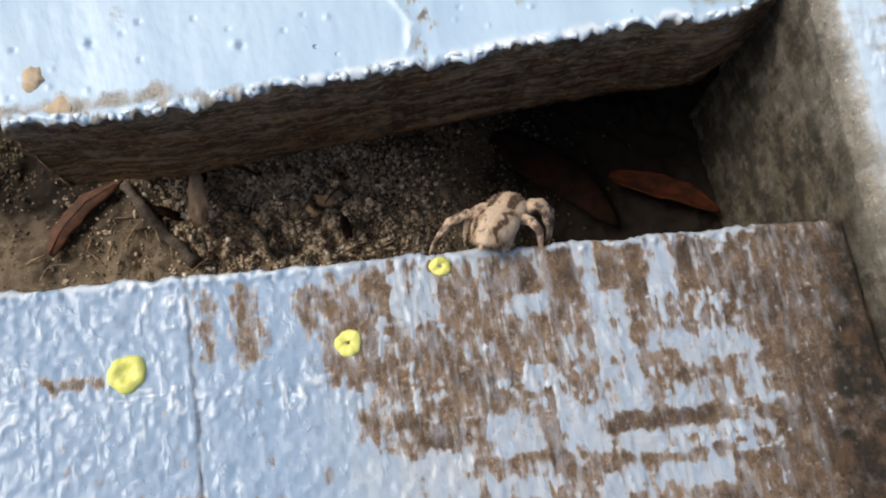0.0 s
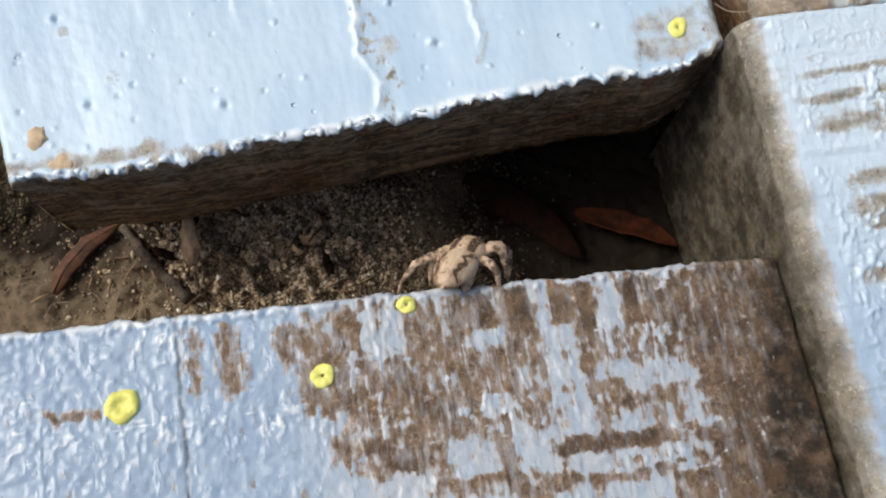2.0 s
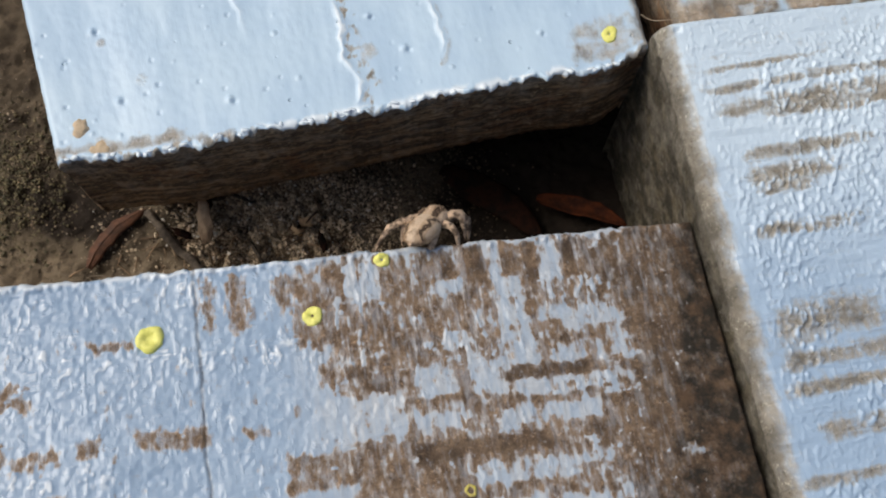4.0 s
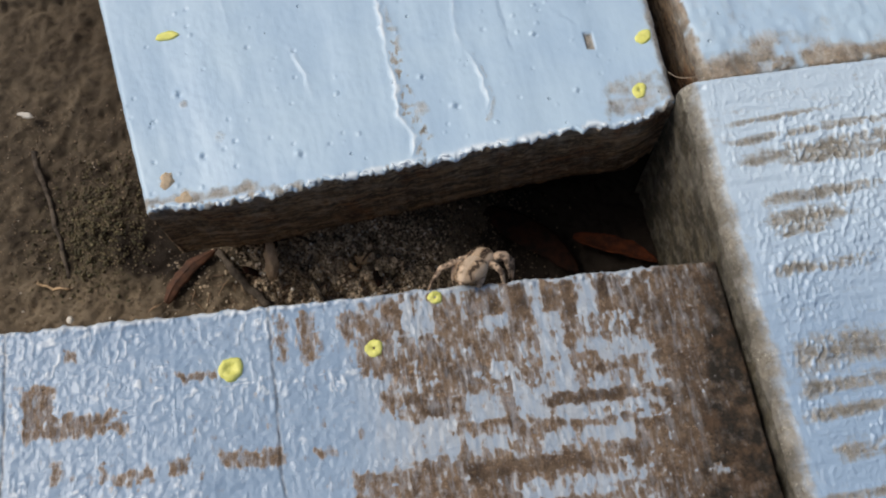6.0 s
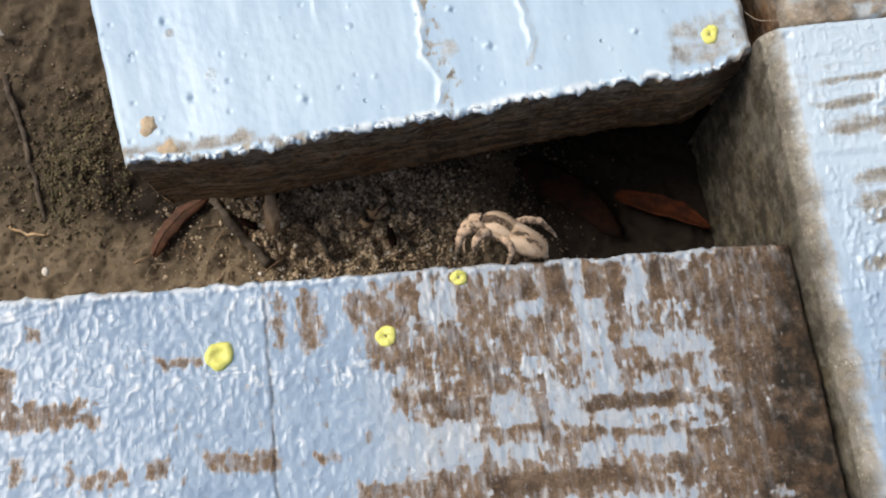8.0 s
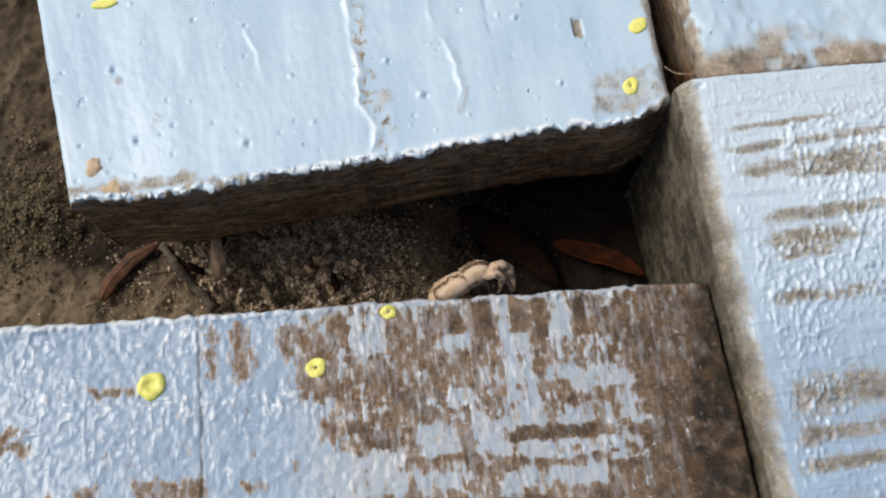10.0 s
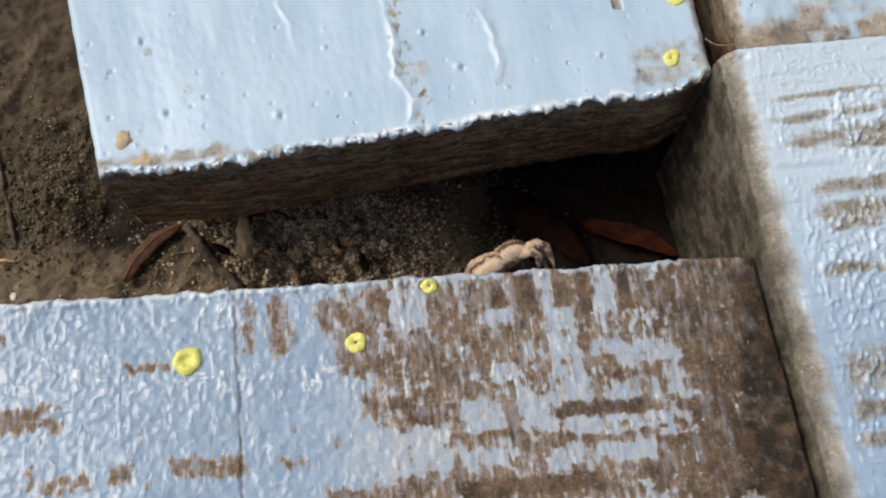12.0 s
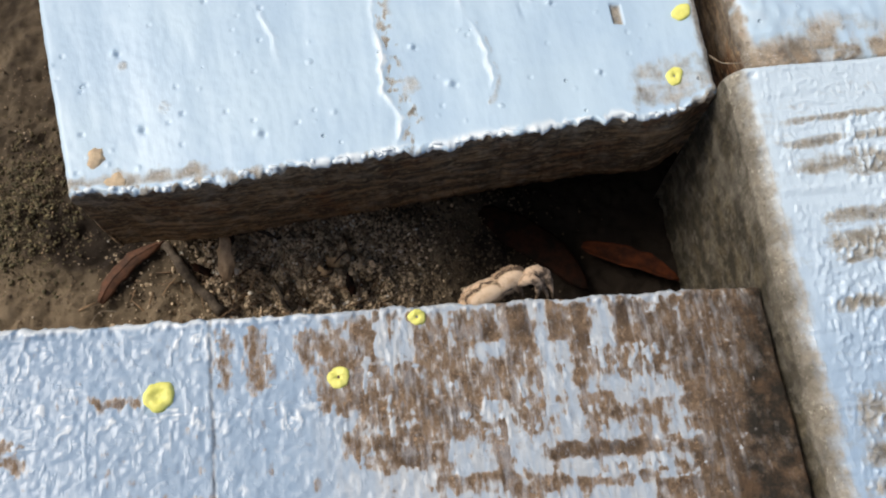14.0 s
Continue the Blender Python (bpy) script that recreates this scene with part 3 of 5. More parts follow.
def smooth_relief(a, b):
    X, Y = smooth_slab.place(a, b)
    z = 0.9 * (fbm(a * 0.10, b * 0.022, 50, 2) - 0.5) + 0.24 * (fbm(a * 0.30, b * 0.07, 51, 3) - 0.5) + 0.10 * (fbm(a * 0.9, b * 0.6, 52, 3) - 0.5)
    for pts, h in zip(RUNS, RUN_HEIGHT):
        wob = 1.6 * (fbm(X * 0.22, Y * 0.22, 53) - 0.5) + 0.9 * (fbm(X * 0.8, Y * 0.8, 56) - 0.5)
        d, side = near_line(X + wob, Y, pts)
        ends = sstep(0.5, 5, np.hypot(X - pts[0][0], Y - pts[0][1])) * sstep(0.2, 4, np.hypot(X - pts[-1][0], Y - pts[-1][1]))
        z = z + h * ends * (0.1 + 1.2 * vnoise(X * 0.30, Y * 0.30, 54)) * np.where(side < 0, np.exp(-d / 0.9), np.exp(-(d / 0.48) ** 2))
    for x, y, r in NUBS:
        d = np.hypot(X - x, Y - y)
        z = z + 0.5 * np.exp(-(d / (0.6 * r)) ** 2) - 0.35 * np.exp(-(np.hypot(X - x - 0.9 * r, Y - y + 0.5 * r) / (0.45 * r)) ** 2)
    rnd = random.Random(4)
    for k in range(125):
        x, y = rnd.uniform(-62, 46), rnd.uniform(16, 86)
        r, h = rnd.uniform(0.20, 0.38), rnd.choice((-0.45, -0.35, -0.3, 0.35, 0.3))
        near = (np.abs(X - x) < 2.5) & (np.abs(Y - y) < 2.5)
        z = z + np.where(near, h * np.exp(-(np.hypot(X - x, Y - y) / r) ** 2), 0)
    z = z + 0.7 * np.exp(-(b / 0.7) ** 2) * sstep(0.35, 0.75, vnoise(a * 0.9, b * 0.9, 55))
    chip = np.maximum(np.abs(X - 33.1 + 0.2 * (Y - 51.5)) / 0.9, np.abs(Y - 51.5) / 2.0)
    z = z - 0.7 * (1 - sstep(0.7, 1.1, chip))
    worn, _ = smooth_fields(a, b)
    return z - 0.12 * sstep(0.40, 0.75, worn)


def smooth_fields(a, b):
    X, Y = smooth_slab.place(a, b)
    depth_in = 3.2 * (0.45 + 0.9 * fbm(a * 0.20, a * 0, 60, 3)) * (0.22 + 1.45 * np.exp(-((a - 12) / 15) ** 2) + 0.5 * np.exp(-((a - 97) / 8) ** 2))
    wear = 0.80 * (1 - sstep(depth_in - 1.8, depth_in + 0.7, b + 2.6 * (fbm(a * 0.6, b * 0.6, 61) - 0.5)))
    wear = np.maximum(wear, 0.85 * (1 - sstep(0.3, 3.2, 105.7 - a + 1.5 * (fbm(a, b * 0.4, 62) - 0.5))))
    wob = 1.6 * (fbm(X * 0.22, Y * 0.22, 53) - 0.5) + 0.9 * (fbm(X * 0.8, Y * 0.8, 56) - 0.5)
    patch = fbm(X * 0.45, Y * 0.30, 63)
    d, side = near_line(X + wob, Y, RUNS[0])
    grains = 0.5 * patch + 0.5 * fbm(X * 1.3, Y * 0.9, 58, 3)
    wear = np.maximum(wear, 0.95 * (side < 0) * np.exp(-((d - 1.4) / 1.6) ** 2) * sstep(70, 42, Y) * sstep(0.42, 0.60, grains))
    d, side = near_line(X + wob, Y, RUNS[1])
    wear = np.maximum(wear, 0.42 * (side < 0) * np.exp(-((d - 0.8) / 0.8) ** 2) * sstep(52, 46, Y) * sstep(0.38, 0.62, patch))
    corner = sstep(34, 36.5, X + 1.5 * (fbm(X * 0.5, Y * 0.5, 64) - 0.5)) * sstep(45.5, 41, Y + 0.25 * (40 - X))
    wear = np.maximum(wear, corner * (0.10 + 0.75 * fbm(X * 0.7, Y * 0.7, 65)))
    chip = np.maximum(np.abs(X - 33.1 + 0.2 * (Y - 51.5)) / 0.9, np.abs(Y - 51.5) / 2.0)
    wear = np.maximum(wear, 0.9 * (1 - sstep(0.7, 1.1, chip)))
    for x, y, r in ((-40.3, 29.7, 1.3), (-48.4, 37.1, 1.1), (-32.0, 72.2, 1.0), (-1.0, 36.0, 2.0), (-50.0, 20.3, 1.7), (-46.5, 17.0, 1.9)):
        wear = np.maximum(wear, (0.12 + 0.6 * fbm(X * 1.1, Y * 1.1, 67)) * np.exp(-(np.hypot(X - x, Y - y) / r) ** 4))
    Xw, Yw = X + 3 * (fbm(X * 0.25, Y * 0.25, 47) - 0.5), Y + 3 * (fbm(X * 0.25, Y * 0.25, 48) - 0.5)
    bare = sstep(32.5, 36, Xw + 0.12 * (Yw - 70)) * sstep(65.0, 67, Yw + 0.25 * (44 - Xw)) * (1 - sstep(74, 79, Yw))
    wear = np.maximum(wear, 0.40 * bare + 1.3 * bare * (1 - bare) * sstep(0.40, 0.62, fbm(X * 0.3, Y * 0.3, 49)) + 0.25 * bare * sstep(68.5, 66.5, Y) * fbm(X * 0.5, Y * 0.5, 68))
    for pts, h in zip(RUNS, RUN_HEIGHT):
        d, side = near_line(X + wob, Y, pts)
        ends = sstep(0.5, 5, np.hypot(X - pts[0][0], Y - pts[0][1])) * sstep(0.2, 4, np.hypot(X - pts[-1][0], Y - pts[-1][1]))
        wear = wear - max(0.0, min(1.0, 1.5 * h)) * ends * np.exp(-(d / 0.5) ** 2) * (0.3 + 0.9 * vnoise(X * 0.30, Y * 0.30, 54))
    wear = wear - 1.3 * np.exp(-(b / 1.1) ** 2) * sstep(0.36, 0.54, fbm(a * 0.6, b * 0.6, 69))
    return np.clip(wear, -0.9, 1), 0.25 * np.clip(wear, 0, 1) * fbm(X * 0.2, Y * 0.2, 66)


class BowedSlab(Slab):
    """A block whose front edge swells out over the gap."""

    def bow(self, a):
        return 1.8 * sstep(0, 18, a) * (1 - sstep(99, 107, a)) + 1.1 * np.exp(-((a - 96) / 6.0) ** 2)


smooth_slab = BowedSlab((-53.1, 13.66), (0.9732, 0.2301), (-0.2301, 0.9732), (0, 105.7, 0, 165), (-0.0935, 0.068), (0, 0, 0), (1.2, 1.8, 0.5, 2), smooth_relief, smooth_fields, 24.5,
                   stops(0, 0, 105.7, 105.7, 0.28, 3), stops(0, 0, 76, 165, 0.28, 4), lean=(0.04, 0.02, 0.03, 0), rag=(0.3, 0.3, 1.8, 0.5))
smooth_slab.jag = (0.4, 0.8, 2.9, 0.5)
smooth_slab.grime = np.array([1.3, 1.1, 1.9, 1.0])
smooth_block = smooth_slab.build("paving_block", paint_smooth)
tagged(smooth_block, "paving block under thick pale blue paint with runs and chipped edge", "paving block", "blocks round the gap")
paint_spot(smooth_slab, smooth_block, 44.1, 52.4, 1.65, 1.55, 1, hollow=0.1)
paint_spot(smooth_slab, smooth_block, 42.5, 40.0, 1.5, 1.45, 2, hollow=0.3, inner=0.11)
paint_spot(smooth_slab, smooth_block, -53.6, 53.0, 2.2, 1.15, 3, hollow=0.2)
paint_splash(smooth_slab, smooth_block, [(42.0, 79.5), (37.5, 80.0), (32.0, 82.5), (27.5, 87.0)], 5, 5.2)


def paint_flakes(slab, parent, count, seed):
    """Thick chips of paint that hang on along the broken edge."""
    rnd = random.Random(seed)
    shapes = []
    for k in range(8):
        bm = bmesh.new()
        lump(bm, (0, 0, 0), [AX[0] * rnd.uniform(0.3, 0.8), AX[1] * rnd.uniform(0.3, 0.6), AX[2] * rnd.uniform(0.25, 0.4)], 40 + k, 0.4, 2)
        for f in bm.faces:
            f.smooth = True
        bmesh.ops.scale(bm, vec=(MM, MM, MM), verts=bm.verts)
        me = bpy.data.meshes.new("paint_flake")
        bm.to_mesh(me)
        bm.free()
        me.attributes.new("wear", "FLOAT", "POINT").data.foreach_set("value", np.full(len(me.vertices), -0.7, dtype=np.float32))
        me.materials.append(paint_smooth)
        shapes.append(me)
    for k in range(count):
        a = rnd.uniform(1, 100) if k % 3 == 0 else rnd.uniform(1, 55)
        b = rnd.uniform(-0.1, 0.5)
        x, y = slab.place(a, b)
        ob = new("paint_flake", shapes[k % 8])
        ob.parent = parent
        ob.matrix_basis = pose(x * MM, y * MM, (float(slab.height(a, max(b, 0.3))) - 0.05) * MM, rnd.uniform(-20, 30), rnd.uniform(-12, 12), 13 + rnd.uniform(-30, 30))


paint_flakes(smooth_slab, smooth_block, 44, 15)
bm = bmesh.new()
lump(bm, (-49.9, 20.4, -0.5), [AX[0] * 1.6, AX[1] * 1.9, AX[2] * 0.8], 3, 0.35, 3)
part("aggregate_stone", bm, pale_stone, smooth_block, "beige stone showing in the broken concrete")
bm = bmesh.new()
lump(bm, (-46.4, 16.7, -0.85), [AX[0] * 2.0, AX[1] * 2.0, AX[2] * 0.7], 8, 0.35, 3)
part("aggregate_stone", bm, pale_stone, smooth_block, "beige stone showing in the broken concrete")

# ---------------------------------------------------------------- block with the worn, streaked paint, on whose edge the spider sits
BARE_PATCHES = [
    (-126.6, 10.2, -120.8, 15.7), (-126.4, 15.5, -117.9, 19.5), (-117.9, 15.6, -108.7, 19.8), (-119.7, 4.7, -117.1, 6.5), (-100.1, 10.4, -92.9, 12.2), (-82.9, 1.6, -80.6, 10.3),
    (-78.8, 1.6, -75.3, 10.9), (-71.1, 2.4, -68.8, 7.6), (-68.6, 2.7, -61.6, 15.4), (-60.7, 10.7, -49.6, 15.6), (-65.6, 17.9, -50.7, 22.4), (-93.6, 24.9, -82.7, 28.2),
    (-78.2, 26.4, -73.7, 27.8), (-101.8, 25.2, -98.7, 28.1), (-113.4, 24.2, -112.2, 28.0), (-111.9, 26.3, -104.4, 28.6), (-121.5, 23.0, -119.6, 27.5), (-118.0, 33.0, -103.3, 36.7),
    (-71.7, 31.1, -52.9, 36.9), (-72.2, 35.6, -70.8, 41.5), (-57.5, 38.0, -53.4, 39.2), (-67.5, 40.9, -54.0, 42.7), (-69.7, 24.0, -69.0, 26.3),
]
PAINT_PATCHES = [
    (-27.6, 0.6, -24.2, 7.8), (-35.5, 6.5, -31.0, 21.6), (-36.3, -0.5, -34.0, 7.4), (-25.8, 12.4, -15.4, 16.5), (-28.0, 18.3, -20.2, 21.1), (-19.0, 17.0, -14.6, 21.7), (-42.1, 19.9, -36.8, 25.1),
    (-35.6, 23.8, -21.4, 26.2), (-21.2, 23.9, -15.6, 25.6), (-38.4, 27.7, -22.4, 30.6), (-21.7, 26.4, -14.9, 27.8), (-50.9, 20.1, -44.6, 24.9), (-51.9, 27.6, -44.6, 30.2), (-43.6, 35.9, -27.7, 39.3),
    (-27.1, 35.2, -20.5, 37.4), (-42.4, 41.6, -33.4, 45.4), (-31.6, 42.0, -20.3, 44.2), (-46.5, 5.9, -40.5, 8.6), (-10.6, 36.8, -7.4, 38.4), (-45.8, 14.8, -41.6, 17.4), (-60.0, 2.0, -54.5, 8.6),
    (-66.0, 23.6, -53.0, 30.0),
]
RUSTY_STRIPS = [(-39.6, 0.4, -36.9, 6.4), (-33.3, 1.9, -31.6, 6.2), (-30.0, 0.5, -27.8, 7.3), (-37.2, 21.7, -21.6, 23.5), (-52.4, 31.9, -30.9, 34.4), (-53.9, 40.6, -44.4, 44.0), (-23.2, 1.0, -21.8, 7.0), (-44.0, 1.6, -42.2, 5.6)]
CRACKS = ((-83.7, 0.13), (-129.4, 0.12))


def brush_ridges(a, b):
    """Thin raised lines that a stiff brush left in the thick paint: most run across the block, some along it; and drops between them."""
    bend = 1.0 * (fbm(a * 0.5, b * 0.5, 120, 3) - 0.5)
    across = np.exp(-((fbm((a + bend) * 0.62, b * 0.17, 121, 3) - 0.5) / 0.045) ** 2) * sstep(0.45, 0.57, fbm(a * 0.45, b * 0.33, 122, 3))
    along = np.exp(-((fbm(a * 0.13, (b + bend) * 0.60, 123, 3) - 0.5) / 0.040) ** 2) * sstep(0.54, 0.64, fbm(a * 0.35, b * 0.40, 124, 3))
    drops = sstep(0.68, 0.84, vnoise(a * 1.5, b * 1.3, 125)) * sstep(0.42, 0.6, fbm(a * 0.3, b * 0.3, 126, 2))
    calm = 0.30 + 0.70 * sstep(0.40, 0.60, fbm(a * 0.07, b * 0.20, 128, 2))
    return calm * np.maximum(np.maximum(across, 0.8 * along), 0.8 * drops)


def worn_fields(a, b):
    slope = 0.03 * (a + 60)
    A = a + 0.3 + 0.9 * (fbm(a * 0.55, b * 0.45, 70) - 0.5)
    B = b - 0.4 + 1.2 * (fbm(a * 0.5, b * 0.3, 71) - 0.5) + 1.1 * (vnoise(a * 0.85, b * 0.10, 87) - 0.5) * sstep(1.5, 5, b)
    tall = fbm(a * 2.1, b * 0.22, 72, 4)
    wide = fbm(a * 0.06, (b + slope) * 0.62, 73, 4)
    speck = fbm(a * 1.0, b * 0.75, 74, 4)
    mid = sstep(-71, -62, a - 0.10 * b + 5 * (fbm(a * 0.2, b * 0.2, 69) - 0.5))
    end = sstep(-20, -11, a + 0.25 * (b - 10) + 5 * (fbm(a * 0.12, b * 0.3, 75) - 0.5))
    wear = 0.06 + 0.50 * mid
    wear = wear + (0.85 * (tall - 0.5) * (1 - 0.5 * sstep(16, 24, b)) + 0.5 * (wide - 0.5) * sstep(8, 18, b)) * (0.25 + 0.75 * mid) * (1 - 0.5 * end) + (0.45 + 0.40 * mid) * (speck - 0.5)
    for k in BARE_PATCHES:
        wear = wear + 0.50 * (1 - 0.82 * mid) * box_field(A, B, *k, 1.0)
    for k in PAINT_PATCHES:
        wear = wear - 0.42 * box_field(A, B, *k, 0.6)
    rust = np.zeros_like(wear)
    for k in RUSTY_STRIPS:
        rust = np.maximum(rust, box_field(A, B, *k, 0.5))
    wear = wear + 0.60 * rust + 0.22 * end
    wear = wear - 0.55 * end * sstep(0.72, 0.92, fbm(a * 1.3, b * 1.0, 129, 2)) * (1 - sstep(-9, -3, a))
    ridge = brush_ridges(a, b)
    # ridges whitened: the light they catch is put into the paint colour
    wear = wear - (0.44 * (1 - sstep(0.35, 0.6, wear)) + 0.54 * (1 - 0.6 * end) * sstep(0.42, 0.62, fbm(a * 0.4, b * 0.3, 127, 3))) * ridge
    wear = wear - 1.2 * np.exp(-(b / 1.0) ** 2) * sstep(0.30, 0.50, fbm(a * 0.8, b * 0.6, 89, 3)) * (1 - 0.8 * end)
    dark = sstep(-8, 1, a + 0.22 * (b - 10) + 7 * (fbm(a * 0.25, b * 0.25, 76) - 0.5))
    dirt = 0.50 * sstep(-26, -6, a + 0.15 * b + 7 * (fbm(a * 0.15, b * 0.15, 76) - 0.5)) + 2.0 * dark
    dirt = dirt * (0.25 + 0.75 * sstep(0.25, 0.65, wear)) + 0.35 * rust
    wander = 0.9 * (fbm(b * 0.20, b * 0, 82, 4) - 0.5)
    for at, deep in CRACKS:
        dirt = np.maximum(dirt, 0.9 * np.exp(-((a - at - wander) / 0.26) ** 2) * (0.35 + 1.2 * fbm(b * 0.3, b * 0 + 0.5, 84, 3)))
    return np.clip(wear, -0.8, 1.2), np.clip(dirt, 0, 1.5)


def worn_relief(a, b):
    wear, _ = worn_fields(a, b)
    film = 1 - sstep(0.36, 0.58, wear)
    z = 0.07 * film + 0.19 * brush_ridges(a, b) * (0.4 + 0.6 * film) + 0.28 * (fbm(a * 0.25, b * 0.5, 79, 3) - 0.5) + 0.30 * (fbm(a * 1.2, b * 1.0, 80, 3) - 0.5)
    z = z + 0.40 * np.exp(-((b - 0.9) / 0.7) ** 2) * sstep(0.42, 0.66, fbm(a * 1.3, b * 0.9, 89, 3))
    z = z + 0.40 * (fbm(a * 0.04, b * 0.3, 83, 3) - 0.5) + 0.6 * (fbm(a * 0.05, b * 0.07, 81, 2) - 0.5)
    wander = 0.9 * (fbm(b * 0.20, b * 0, 82, 4) - 0.5)
    for at, deep in CRACKS:
        z = z - deep * (0.25 + fbm(b * 0.3, b * 0 + 0.5, 84, 3)) * np.exp(-((a - at - wander) / 0.20) ** 2)
    return z


worn_slab = Slab((55.3, 5.66), (0.9913, 0.1317), (0.161, -0.987), (-205, 0, 0, 105), (0, 0), (-0.26, -0.0611, -0.0447), (1, 0.9, 0.9, 1), worn_relief, worn_fields, 55,
                 stops(-205, -132, 0, 0, 0.26, 4), stops(0, 0, 46, 105, 0.26, 4), lean=(0, 0.02, 0.02, 0), rag=(0, 0.4, 0.9, 0))
worn_slab.jag = (0.3, 0.5, 1.3, 0.3)
worn_block = worn_slab.build("paving_block", paint_worn)
tagged(worn_block, "paving block with streaked pale blue paint worn to brown concrete", "paving block", "blocks round the gap")
paint_spot(worn_slab, worn_block, -91.1, 11.1, 2.15, 2.25, 11, hollow=0.97, local=True, thick=0.55)
paint_spot(worn_slab, worn_block, -65.9, 10.1, 1.6, 1.65, 12, hollow=0.3, local=True, inner=0.13)
paint_spot(worn_slab, worn_block, -53.7, 1.8, 1.3, 1.3, 13, hollow=0.3, local=True, inner=0.16)
paint_spot(worn_slab, worn_block, -45.5, 40.0, 0.9, 1.0, 14, pale_yellow, 0.2, True, 0.12, 0.5)


# ---------------------------------------------------------------- block with the rough paint and bare stripes
STRIPES = [(6.0, 17.6, 42, 1.3), (14.0, 19.6, 42, 0.9), (5.0, 14.0, 40, 0.7), (9.0, 26.2, 31, 1.1), (7.7, 29.9, 23, 1.3), (9.0, 32.4, 18, 0.8), (6.0, 39.6, 25, 1.0), (6, 10.2, 24, 0.5)]
STRIPES_LOW = [(5.5, 54.6, 21.5, 2.6), (5.2, 60.8, 28, 1.3), (5.0, 65.2, 26, 1.0), (8.1, 71.6, 20, 1.5), (3, 79, 24, 0.8), (6, 86, 26, 1.0), (2, 92, 24, 1.4)]


def paint_knobs(a, b):
    """Small rounded knobs and short wavy ridges of thick paint."""
    warp = 1.2 * (fbm(a * 0.5, b * 0.5, 131, 2) - 0.5)
    knobs = sstep(0.46, 0.74, fbm((a + 0.25 * b) * 2.0 + warp, b * 1.05 + 0.5 * warp, 130, 3))
    small = sstep(0.62, 0.88, vnoise(a * 2.4, b * 3.0, 132)) * sstep(0.4, 0.6, fbm(a * 0.3, b * 0.4, 136, 2))
    wavy = np.exp(-((fbm(a * 0.12, (b + 0.5 * warp) * 0.55, 133, 3) - 0.5) / 0.035) ** 2) * sstep(0.42, 0.56, fbm(a * 0.15, b * 0.25, 134, 2))
    zone = 0.15 + 0.85 * sstep(0.38, 0.60, fbm(a * 0.10, b * 0.16, 135, 2))
    return np.maximum(np.maximum(zone * knobs, 0.5 * small), 0.5 * wavy)


def rough_fields(a, b):
    wear = 0.10 + 0.35 * (fbm(a * 0.10, b * 0.6, 90, 4) - 0.5) + 0.30 * (fbm(a * 0.8, b * 0.9, 91, 3) - 0.5)
    for a0, b0, a1, h in STRIPES + STRIPES_LOW:
        d = np.abs(b - b0 + 0.05 * (a - a0) + 1.0 * (fbm(a * 0.25, b * 0.25, 92) - 0.5)) / h
        run = sstep(a0 - 2.5, a0 + 2.5, a + 3 * (fbm(a * 0.3, b, 93) - 0.5)) * (1 - sstep(a1 - 4, a1 + 4, a))
        wear = wear + 0.62 * run * (1 - sstep(0.2, 1.9, d)) * (0.35 + 1.0 * fbm(a * 0.30, b * 0.7, 94, 3))
    edge = 1 - sstep(-0.4, 4.2, a + 1.8 * (fbm(a * 0.3, b * 0.3, 95, 3) - 0.5))
    # knobs whitened, their highlights painted into the colour
    wear = np.maximum(wear - 0.36 * paint_knobs(a, b) * sstep(3, 9, a), 0.85 * edge)
    return np.clip(wear, -0.8, 1.2), 0.10 * edge


def rough_relief(a, b):
    wear, _ = rough_fields(a, b)
    film = 1 - sstep(0.40, 0.62, wear)
    z = 0.10 * film + 0.46 * paint_knobs(a, b) * sstep(2, 7, a) + 0.5 * (fbm(a * 0.10, b * 0.8, 97, 4) - 0.5) + 0.5 * (fbm(a * 0.06, b * 0.06, 98, 2) - 0.5)
    return z - 0.7 * np.exp(-(np.hypot(a - 2.9, b - 1.9) / 0.6) ** 2)


rough_slab = Slab((49.5, 38.0), (0.990, 0.139), (0.1816, -0.983), (0, 105, 0, 205), (0, 0), (4.8, 0.0, 0.05), (3.2, 2, 1.4, 2), rough_relief, rough_fields, 55,
                  stops(0, 0, 42, 105, 0.26, 4), stops(0, 0, 90, 205, 0.26, 4), lean=(0.03, 0, 0, 0), rag=(0.5, 0, 0.3, 0))
rough_slab.grime = np.array([1.6, 1.0, 0.8, 1.0])
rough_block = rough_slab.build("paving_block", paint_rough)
tagged(rough_block, "paving block with rough whitish blue paint worn in beige stripes", "paving block", "blocks round the gap")


# ---------------------------------------------------------------- block beyond the joint
def far_fields(a, b):
    wear = 0.85 * (1 - sstep(0.5, 9.0, b + 5 * (fbm(a * 0.14, b * 0.2, 100) - 0.5) - 2.5 * np.exp(-((a - 14) / 10) ** 2)))
    wear = np.maximum(wear, 0.9 * (1 - sstep(0.4, 2.4, a + 1.5 * (fbm(a, b * 0.3, 101) - 0.5))))
    wear = wear * (0.55 + 0.9 * sstep(0.3, 0.6, fbm(a * 0.3, b * 0.4, 105)))
    wear = np.maximum(wear, 0.12 + 0.5 * (fbm(a * 0.5, b * 0.35, 102) - 0.5))
    wear = wear - 0.35 * sstep(0.50, 0.70, fbm(a * 0.6, b * 0.2, 106)) * (1 - sstep(0.4, 0.6, wear))
    return np.clip(wear, -0.8, 1), np.clip(0.5 * wear * (0.3 + fbm(a * 0.4, b * 0.4, 107)), 0, 1)


